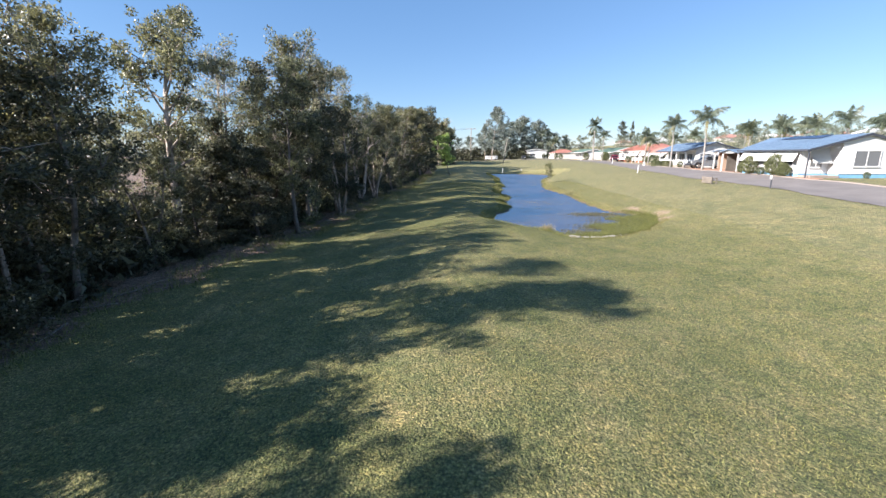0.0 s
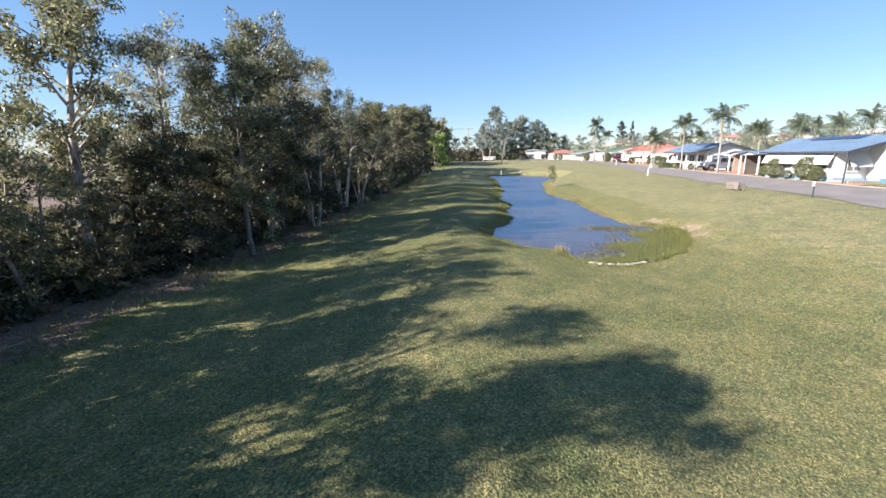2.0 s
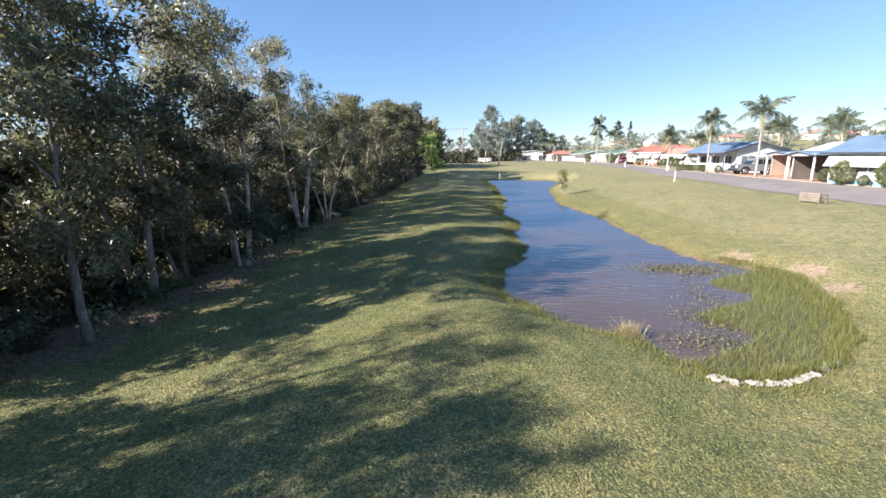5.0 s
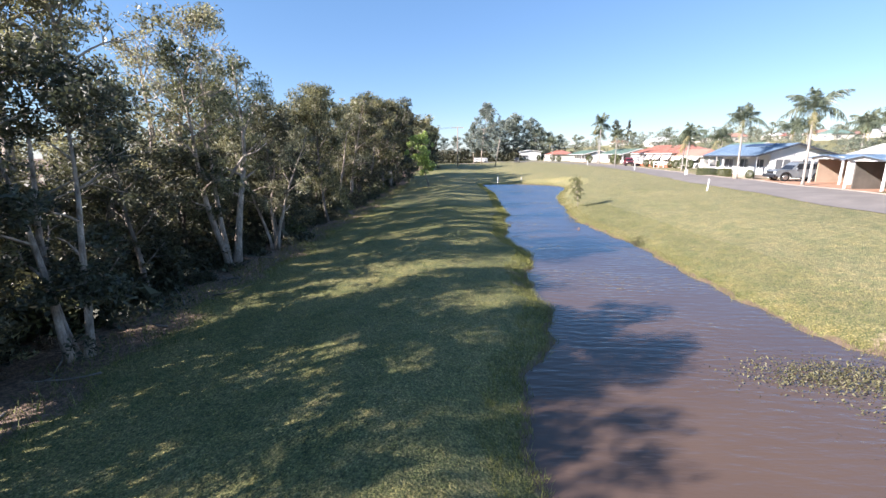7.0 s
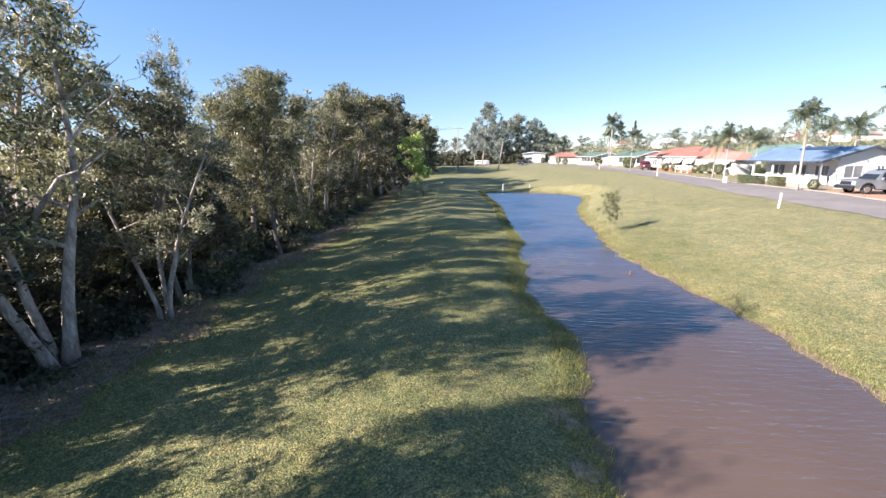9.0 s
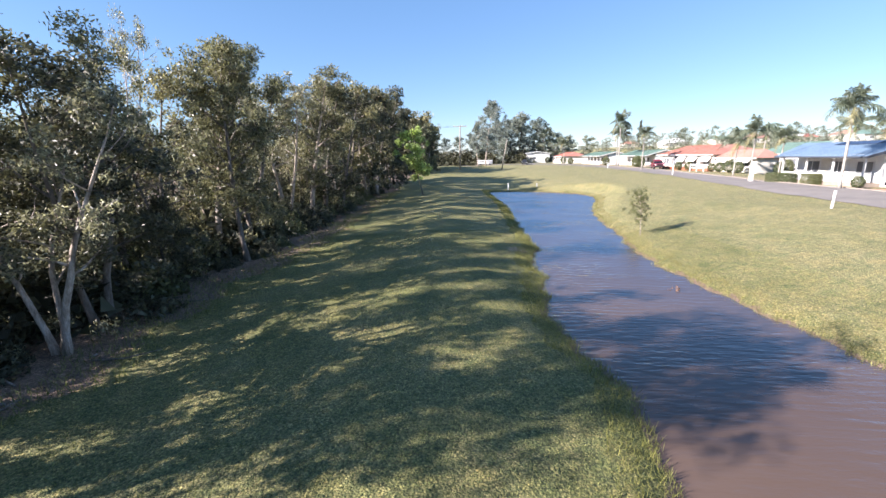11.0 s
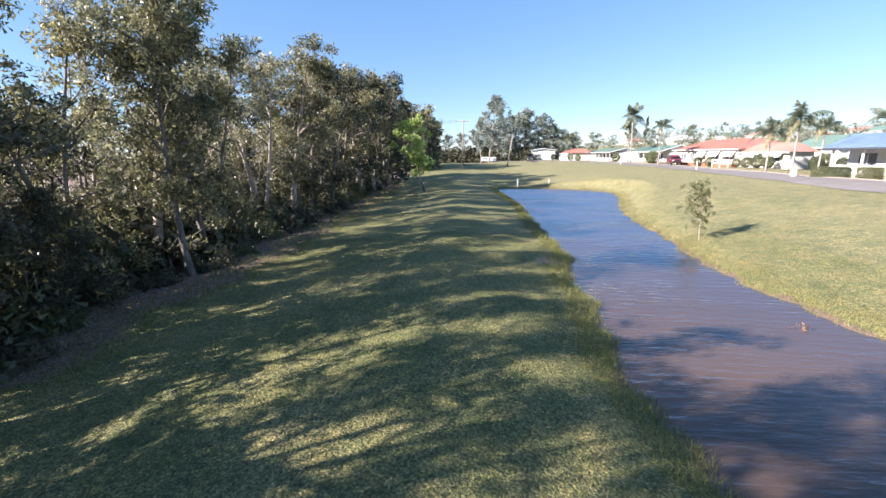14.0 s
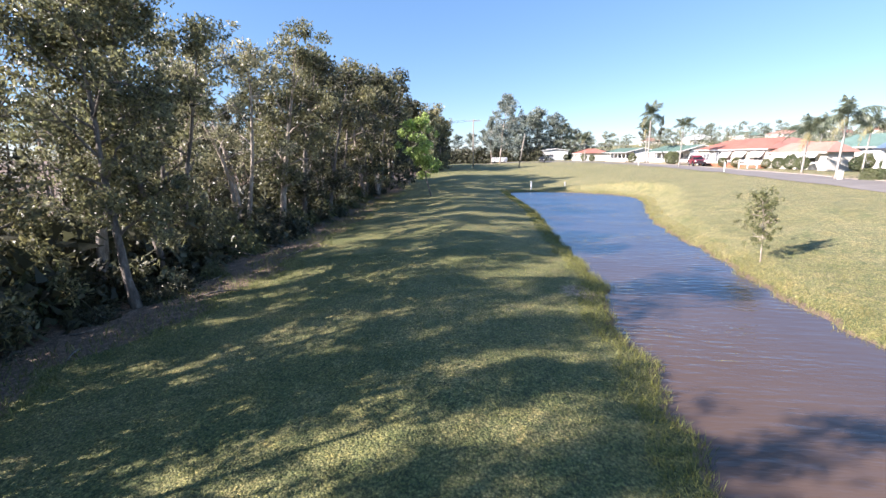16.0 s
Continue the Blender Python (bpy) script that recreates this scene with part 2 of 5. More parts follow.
ASPHALT = plain("asphalt", (0.2, 0.175, 0.16), 0.85, 0, 0.2, 0.5, 0.4, 60)
CONCRETE = plain("concrete", (0.32, 0.26, 0.215), 0.85, 0, 0.25, 1.2, 0.3, 40)
GRAVEL = plain("red_gravel", (0.42, 0.235, 0.15), 0.9, 0, 0.3, 1.0, 0.7, 30)
ROCK = plain("pale_rock", (0.4, 0.37, 0.32), 0.9, 0, 0.3, 3.0, 0.6, 18)
WHITE = plain("white_paint", (0.62, 0.61, 0.6), 0.55, 0, 0.08, 0.8, 0.08, 20)
CREAM = plain("cream_cladding", (0.6, 0.56, 0.5), 0.6, 0, 0.08, 0.8, 0.1, 20)
AWNING = plain("awning_cloth", (0.54, 0.53, 0.51), 0.75, 0, 0.06, 1.0, 0.1, 60)
BLUE_SKIRT = plain("blue_skirting", (0.2, 0.42, 0.62), 0.6, 0, 0.15, 1.0, 0.1, 20)
ROOF_BLUE = roof_material("blue_roof_sheet", (0.15, 0.215, 0.3))
ROOF_RED = roof_material("red_roof_tiles", (0.35, 0.155, 0.115))
ROOF_PINK = roof_material("faded_red_roof", (0.37, 0.2, 0.155))
ROOF_GREEN = roof_material("green_roof_sheet", (0.14, 0.21, 0.175))
ROOF_PALE = roof_material("pale_roof_sheet", (0.56, 0.56, 0.54))
GARAGE = plain("tan_garage_lining", (0.42, 0.31, 0.235), 0.8, 0, 0.15, 1.0, 0.15, 20)
BRICK = plain("red_brick", (0.36, 0.13, 0.075), 0.85, 0, 0.3, 2.0, 0.4, 30)
DARK_PAINT = plain("dark_trim", (0.05, 0.055, 0.07), 0.5, 0, 0.2, 1.0, 0.1, 20)
# lattice boards toned dark: the shade inside the first carport is in this colour
SHADED_BOARD = plain("shaded_lattice_boards", (0.13, 0.115, 0.1), 0.8, 0, 0.25, 1.0, 0.2, 20)
WOOD = plain("weathered_wood", (0.21, 0.175, 0.145), 0.8, 0, 0.3, 2.0, 0.5, 30)
POLE_WOOD = plain("grey_pole_wood", (0.3, 0.26, 0.22), 0.85, 0, 0.3, 1.0, 0.5, 20)
PALM_TRUNK = plain("palm_trunk", (0.33, 0.3, 0.27), 0.85, 0, 0.3, 2.5, 0.6, 14)
PALM_SHAFT = plain("palm_crownshaft", (0.15, 0.18, 0.08), 0.5, 0, 0.2, 2, 0.1, 20)
CAR_SILVER = plain("silver_car_paint", (0.3, 0.33, 0.36), 0.28, 0.6, 0.08, 1.0, 0.02, 40)
CAR_RED = plain("dark_red_car_paint", (0.2, 0.025, 0.04), 0.3, 0.2, 0.1, 1.0, 0.02, 40)
CAR_DARK = plain("dark_car_paint", (0.03, 0.03, 0.035), 0.3, 0.2, 0.1, 1.0, 0.02, 40)
CAR_GLASS = plain("tinted_car_glass", (0.02, 0.022, 0.026), 0.12, 0, 0.1, 2.0, 0.02, 20)
RUBBER = plain("rubber", (0.025, 0.025, 0.025), 0.8, 0, 0.2, 5, 0.2, 60)
STEEL = plain("alloy", (0.5, 0.5, 0.5), 0.35, 0.9, 0.1, 3, 0.05, 30)
LAMP = plain("lamp_lens", (0.75, 0.74, 0.7), 0.15, 0, 0.05, 5, 0.02, 30)
LAMP_RED = plain("red_lamp_lens", (0.4, 0.03, 0.03), 0.2, 0, 0.05, 5, 0.02, 30)
REDWEED = leafy("reddish_leaves", (0.12, 0.07, 0.05), (0.24, 0.14, 0.1), 0.3, 0.7)


# ---- mesh building ----
class Shape:
    """Vertices and faces of one part."""

    def __init__(self):
        self.v, self.f = [], []

    def add(self, verts, faces):
        k = len(self.v)
        self.v += [tuple(p) for p in verts]
        self.f += [tuple(k + i for i in q) for q in faces]
        return self

    def box(self, x0, y0, z0, x1, y1, z1, m=None):
        p = [Vector((x, y, z)) for z in (z0, z1) for x, y in ((x0, y0), (x1, y0), (x1, y1), (x0, y1))]
        if m is not None:
            p = [m @ q for q in p]
        return self.add(p, [(3, 2, 1, 0), (4, 5, 6, 7), (0, 1, 5, 4), (1, 2, 6, 5), (2, 3, 7, 6), (3, 0, 4, 7)])

    def soft_box(self, x0, y0, z0, x1, y1, z1, r=0.03, m=None):
        """A box with its upright and top edges cut back by r."""
        rings = []
        for z, c in ((z0, 0), (z1 - r, 0), (z1, r)):
            a, b, cc, d = x0 + c, y0 + c, x1 - c, y1 - c
            e = r
            rings.append([(a + e, b, z), (cc - e, b, z), (cc, b + e, z), (cc, d - e, z), (cc - e, d, z), (a + e, d, z), (a, d - e, z), (a, b + e, z)])
        return self.loft(rings, m)

    def loft(self, rings, m=None, closed=True):
        n = len(rings[0])
        p = [Vector(q) for ring in rings for q in ring]
        if m is not None:
            p = [m @ q for q in p]
        faces = [(i * n + j, i * n + (j + 1) % n, (i + 1) * n + (j + 1) % n, (i + 1) * n + j) for i in range(len(rings) - 1) for j in range(n)]
        if closed:
            faces += [tuple(reversed(range(n))), tuple((len(rings) - 1) * n + j for j in range(n))]
        return self.add(p, faces)

    def tube(self, points, radii, n=7):
        pts = [Vector(p) for p in points]
        rings, side = [], Vector((1, 0.13, 0.07))
        for i, p in enumerate(pts):
            d = (pts[min(i + 1, len(pts) - 1)] - pts[max(i - 1, 0)]).normalized()
            side = (side - d * side.dot(d)).normalized()
            up = d.cross(side)
            rings.append([p + radii[i] * (math.cos(2 * math.pi * k / n) * side + math.sin(2 * math.pi * k / n) * up) for k in range(n)])
        return self.loft(rings)

    def disc(self, centre, axis, radius, depth, n=16, bevel=0.0):
        a = Vector(axis).normalized()
        c = Vector(centre)
        s = a.orthogonal().normalized()
        u = a.cross(s)
        levels = [(0, radius - bevel), (bevel, radius), (depth - bevel, radius), (depth, radius - bevel)] if bevel else [(0, radius), (depth, radius)]
        return self.loft([[c + a * h + r * (math.cos(2 * math.pi * k / n) * s + math.sin(2 * math.pi * k / n) * u) for k in range(n)] for h, r in levels])

    def extrude(self, poly, d0, d1, m=None, inset=0.0):
        """A side profile of (x, z) points, drawn out along y from d0 to d1."""
        return self.loft([[(x, d0, z) for x, z in poly], [(x, d1, z) for x, z in poly]], m)

    def mesh(self, name, mat, smooth=False):
        me = bpy.data.meshes.new(name)
        me.from_pydata(self.v, [], self.f)
        me.materials.append(mat)
        if smooth:
            me.polygons.foreach_set("use_smooth", [True] * len(me.polygons))
        me.update()
        return me


def thing(name, m, label, category, group="", kind=""):
    ob = new(name)
    ob.empty_display_size = 0.3
    ob.matrix_world = m
    return tagged(ob, label, category, group, kind)


def part(name, shape, mat, parent, label="", smooth=False, m=None):
    me = shape if isinstance(shape, bpy.types.Mesh) else shape.mesh(name, mat, smooth)
    ob = new(name, me)
    ob.parent = parent
    if m is not None:
        ob.matrix_local = m
    return tagged(ob, label)


def solid(name, shape, mat, label, category, kind="", smooth=False, group="", m=None):
    ob = new(name, shape.mesh(name, mat, smooth))
    if m is not None:
        ob.matrix_world = m
    return tagged(ob, label, category, group, kind)


def leaf_mesh(name, centres, length, width, mat, rng, droop=0.5, up=False, sides=4):
    """Many small pointed leaves round the given centres, each a bent diamond."""
    c = np.asarray(centres)
    n = len(c)
    d = rng.normal(size=(n, 3))
    d[:, 2] += (1.0 if up else -1.0) * droop
    d /= np.linalg.norm(d, axis=1)[:, None]
    w = np.cross(d, rng.normal(size=(n, 3)))
    w /= np.linalg.norm(w, axis=1)[:, None] + 1e-9
    L = length * rng.uniform(0.6, 1.35, (n, 1))
    W = width * rng.uniform(0.7, 1.3, (n, 1))
    corners = [c - d * L / 2, c + w * W / 2, c + d * L / 2, c - w * W / 2] if sides == 4 else [c - d * L / 2 - w * W * 0.45, c - d * L / 2 + w * W * 0.45, c + d * L / 2]
    v = np.stack(corners, 1).reshape(-1, 3)
    me = bpy.data.meshes.new(name)
    me.vertices.add(sides * n)
    me.vertices.foreach_set("co", v.ravel())
    me.loops.add(sides * n)
    me.loops.foreach_set("vertex_index", np.arange(sides * n, dtype=np.int32))
    me.polygons.add(n)
    me.polygons.foreach_set("loop_start", np.arange(0, sides * n, sides, dtype=np.int32))
    me.materials.append(mat)
    me.update(calc_edges=True)
    return me


def blade_mesh(name, base, height, width, mat, rng, lean=0.35):
    """Upright grass or reed blades standing on the given points."""
    p = np.asarray(base)
    n = len(p)
    ang = rng.uniform(0, 2 * np.pi, n)
    h = height * rng.uniform(0.5, 1.3, n)
    off = rng.normal(0, lean, (n, 2)) * h[:, None]
    w = np.stack([np.cos(ang), np.sin(ang), np.zeros(n)], 1) * width / 2
    tip = p + np.concatenate([off, h[:, None]], 1)
    v = np.stack([p - w, p + w, tip], 1).reshape(-1, 3)
    me = bpy.data.meshes.new(name)
    me.vertices.add(3 * n)
    me.vertices.foreach_set("co", v.ravel())
    me.loops.add(3 * n)
    me.loops.foreach_set("vertex_index", np.arange(3 * n, dtype=np.int32))
    me.polygons.add(n)
    me.polygons.foreach_set("loop_start", np.arange(0, 3 * n, 3, dtype=np.int32))
    me.materials.append(mat)
    me.update(calc_edges=True)
    return me


# ---- the lie of the land ----
SHORE = [(2.85, 27.3), (4.1, 25.4), (5.3, 24.4), (6.4, 22.7), (7.6, 22.4), (9.15, 23.1), (10.5, 24.2), (11.7, 25.8), (12.7, 27.7),
         (13.3, 29.8), (12.7, 31.4), (11.7, 32.4), (11.4, 36.0), (11.4, 40.0), (11.7, 44.5), (11.3, 48.0), (10.9, 53.0), (11.3, 57.0),
         (12.2, 61.0), (12.5, 64.0), (13.6, 70.0), (15.6, 76.0), (17.4, 80.5), (18.4, 85.0), (17.6, 88.4), (14.0, 91.2), (10.0, 92.2),
         (6.2, 91.6), (6.5, 82.0), (6.8, 75.0), (6.4, 68.0), (6.15, 62.0), (6.1, 56.0), (5.3, 53.8), (5.3, 50.8), (4.7, 47.6),
         (4.7, 45.8), (5.2, 43.5), (5.4, 41.8), (4.6, 39.5), (4.35, 37.2), (4.6, 35.2), (4.1, 32.7), (3.2, 31.0), (2.7, 29.2)]
ROAD_L = [(18.0, -40), (21.0, 8), (21.6, 16), (22.6, 24), (24.5, 33), (25.6, 43), (26.2, 52), (27.2, 61), (30.0, 82), (33.4, 102), (36.0, 130), (35.5, 150), (32.0, 170), (25.0, 188), (12.0, 198), (-6.0, 205)]
ROAD_R = [(25.0, -40), (28.2, 8), (28.9, 20), (30.2, 32), (31.6, 43), (32.6, 54), (33.4, 62), (34.4, 70), (36.0, 83), (38.6, 100), (41.6, 118), (42.5, 140), (41.5, 160), (38.0, 180), (30.0, 198), (14.0, 208), (-6.0, 214)]


def smooth01(a):
    a = np.clip(a, 0, 1)
    return a * a * (3 - 2 * a)


def wander(y, seed, size):
    return size * (np.sin(y * 1.31 + seed) + 0.6 * np.sin(y * 2.9 + 2 * seed) + 0.4 * np.sin(y * 6.1 + 3 * seed))


def shore_distance(x, y):
    """Metres to the waterline, positive in the water."""
    x, y = np.asarray(x, float), np.asarray(y, float)
    x = x + 0.10 * np.sin(y * 2.3) + 0.07 * np.sin(y * 5.1 + 1)
    y = y + 0.10 * np.sin(x * 2.7 + 2)
    best, inside = np.full(x.shape, 1e9), np.zeros(x.shape, bool)
    for (ax, ay), (bx, by) in zip(SHORE, SHORE[1:] + SHORE[:1]):
        ex, ey = bx - ax, by - ay
        t = np.clip(((x - ax) * ex + (y - ay) * ey) / (ex * ex + ey * ey), 0, 1)
        best = np.minimum(best, np.hypot(x - ax - t * ex, y - ay - t * ey))
        if ey:
            inside ^= ((ay > y) != (by > y)) & (x < ax + (y - ay) * ex / ey)
    return np.where(inside, best, -best)


def forest_edge(y):
    """Where the lawn ends at the trees."""
    return np.interp(y, [-20, 5, 12, 15.5, 22, 25, 30, 37, 42, 47, 51, 54, 58, 64, 90, 120, 220], [-8.6, -9.2, -9.7, -9.2, -8.4, -8.2, -7.2, -7.7, -7.0, -7.4, -7.5, -6.7, -6.3, -6.4, -6.7, -8.0, -8.5])


def along(edge, y):
    return np.interp(y, [p[1] for p in edge], [p[0] for p in edge])


def height(x, y):
    x, y = np.asarray(x, float), np.asarray(y, float)
    left = 0.42 * np.exp(-((x - 1.2) / 3.4) ** 2) - 0.25 * smooth01((-x - 2) / 6)
    right = 1.36 * smooth01((x - 8) / 17) + 0.42 * smooth01((x - 24) / 9)
    far = smooth01((y - 78) / 60)
    z = left * (1 - 0.7 * far) + right + 0.12 + far * (0.75 * (1 - smooth01((x - 10) / 18)) + 0.1)
    z = z - 0.22 * smooth01((12 - y) / 12) * smooth01((x + 6) / 10) * (1 - smooth01((x - 6) / 14))
    z = z + 0.05 * np.sin(x * 0.37 + 1) * np.sin(y * 0.29) + 0.025 * np.sin(x * 0.9 + y * 0.5)
    z = z + 9.0 * smooth01((x * 0.72 + y * 0.45 - 90) / 170) * smooth01((x - 45) / 90)
    d = shore_distance(x, y)
    bank = 0.05 + 0.30 * np.clip(-d, 0, 3.0)
    z = np.where((d < 0) & (d > -6), np.minimum(z, bank + 0.04 * d * d), z)
    return np.where(d >= 0, np.maximum(-0.7, 0.05 - 0.6 * d), z)


def at(x, y, dz=0.0):
    return (x, y, float(height(x, y)) + dz)


def spread(a, b, step, far, grow):
    """Even steps from a to b, then growing ones out to far on both sides."""
    core = list(np.arange(a, b + 1e-6, step))
    up, s = [], step
    while (core[-1] if not up else up[-1]) < far:
        s *= grow
        up.append((core[-1] if not up else up[-1]) + s)
    down, s = [], step
    while (core[0] if not down else down[-1]) > -far:
        s *= grow
        down.append((core[0] if not down else down[-1]) - s)
    return np.array(down[::-1] + core + up)


def make_ground():
    xs, ys = spread(-12, 20, 0.36, 2600, 1.1), spread(0, 96, 0.4, 2600, 1.1)
    X, Y = np.meshgrid(xs, ys)
    Z = height(X, Y)
    far = np.hypot(X, Y - 40)
    Z = np.where(far > 900, Z * 0 + np.maximum(0, Z), Z)
    nx, ny = len(xs), len(ys)
    i = (np.arange(ny - 1)[:, None] * nx + np.arange(nx - 1)[None]).ravel()
    faces = np.stack([i, i + 1, i + nx + 1, i + nx], 1)
    me = bpy.data.meshes.new("ground")
    me.vertices.add(nx * ny)
    me.vertices.foreach_set("co", np.stack([X, Y, Z], -1).ravel())
    me.loops.add(faces.size)
    me.loops.foreach_set("vertex_index", faces.ravel().astype(np.int32))
    me.polygons.add(len(faces))
    me.polygons.foreach_set("loop_start", np.arange(0, faces.size, 4, dtype=np.int32))
    me.polygons.foreach_set("use_smooth", np.ones(len(faces), bool))
    me.materials.append(LAWN)
    me.update(calc_edges=True)
    d = shore_distance(X, Y)
    e = forest_edge(Y) + wander(Y, 1.0, 0.35)
    litter = smooth01((e + 0.35 - X) / 1.0 + 0.5)
    sand = np.zeros_like(X)
    for cx, cy, r in ((13.9, 29.6, 1.0), (13.3, 27.6, 0.8), (12.9, 31.9, 0.9), (3.95, 38.6, 0.55), (4.0, 37.2, 0.5), (5.0, 55.2, 0.8), (6.4, 22.2, 0.4)):
        sand = np.maximum(sand, 0.75 * np.exp(-((X - cx) ** 2 + (Y - cy) ** 2) / (r * r)))
    sand = np.maximum(sand, 0.46 * smooth01((X - along(ROAD_R, Y)) / 0.4) * (1 - smooth01((X - along(ROAD_R, Y) - 3.0) / 2.5)) * smooth01((Y - 66) / 6))
    mud = smooth01((d + 0.25) / 0.35)
    dry = 0.6 * smooth01((X - 8) / 10) + 0.25 * smooth01((Y - 60) / 40) * smooth01((X + 2) / 8)
    verge = smooth01((X - along(ROAD_R, Y)) / 0.5) * (1 - smooth01((X - along(ROAD_R, Y) - 16) / 8)) * smooth01((Y - 66) / 6)
    cov = np.stack([litter, sand, mud, np.clip(np.maximum(np.minimum(dry, 0.7), 0.95 * verge), 0, 1)], -1).astype(np.float32)
    a = me.color_attributes.new("cover", 'FLOAT_COLOR', 'POINT')
    a.data.foreach_set("color", cov.ravel())
    return tagged(new("ground", me), "mown lawn, patchy green and straw, with leaf litter under trees", "ground", kind="structure")


make_ground()

water = Shape()
water.add([(x + (x - 8.5) * 0.12 + (0.9 if x > 8.5 else -0.9), y + (1.2 if y > 57 else -1.2), 0.0) for x, y in SHORE], [tuple(range(len(SHORE)))])
solid("water", water, WATER, "brown rippled pond water reflecting blue sky", "pond", "structure")


# ---- road, kerb and drives ----
def strip(ys, xl, xr, n, dz, mat, name, label, category, depth=0.0):
    s = Shape()
    rows = []
    for y, a, b in zip(ys, xl, xr):
        rows.append([at(a + (b - a) * k / n, y, dz) for k in range(n + 1)])
    for r in rows:
        s.v += r
    w = n + 1
    s.f = [(i * w + j, i * w + j + 1, (i + 1) * w + j + 1, (i + 1) * w + j) for i in range(len(rows) - 1) for j in range(n)]
    return solid(name, s, mat, label, category, "structure", True)


RY = np.arange(-40, 205.5, 1.0)
strip(RY, along(ROAD_L, RY) + wander(RY, 2.0, 0.07), along(ROAD_R, RY), 10, 0.035, ASPHALT, "road", "grey asphalt street with worn grassy edge", "road")
kerb = Shape()
KY = np.arange(-40, 150, 1.0)
kx = along(ROAD_R, KY)
kerb_rows = []
for x, y in zip(kx, KY):
    z = float(height(x, y))
    kerb_rows.append([(x - 0.02, y, z - 0.1), (x, y, z + 0.07), (x + 0.06, y, z + 0.1), (x + 0.22, y, z + 0.1), (x + 0.26, y, z - 0.1)])
kerb.loft(kerb_rows)
solid("kerb", kerb, CONCRETE, "pale pinkish concrete kerb along the street", "kerb", "structure")


def patch(name, y0, y1, off0, off1, label):
    ys = np.arange(y0, y1 + 0.01, 0.5)
    x = along(ROAD_R, ys)
    strip(ys, x + off0 + wander(ys, 5.0, 0.1), x + off1 + wander(ys, 4.0, 0.2), 10, 0.05, GRAVEL, name, label, "driveway")


patch("driveway", 54.0, 69.5, 0.45, 7.0, "reddish gravel driveway between two houses")
patch("garden_bed", 40.0, 53.0, 0.45, 1.6, "reddish bark-mulch bed before the house")


# ---- trees ----
def crooked(rng, p, d, length, steps, bend):
    """A wavering line of points from p towards d."""
    pts, q, d = [Vector(p)], Vector(p), Vector(d).normalized()
    for _ in range(steps):
        d = (d + Vector(rng.normal(0, bend, 3))).normalized()
        q = q + d * (length / steps)
        pts.append(q.copy())
    return pts


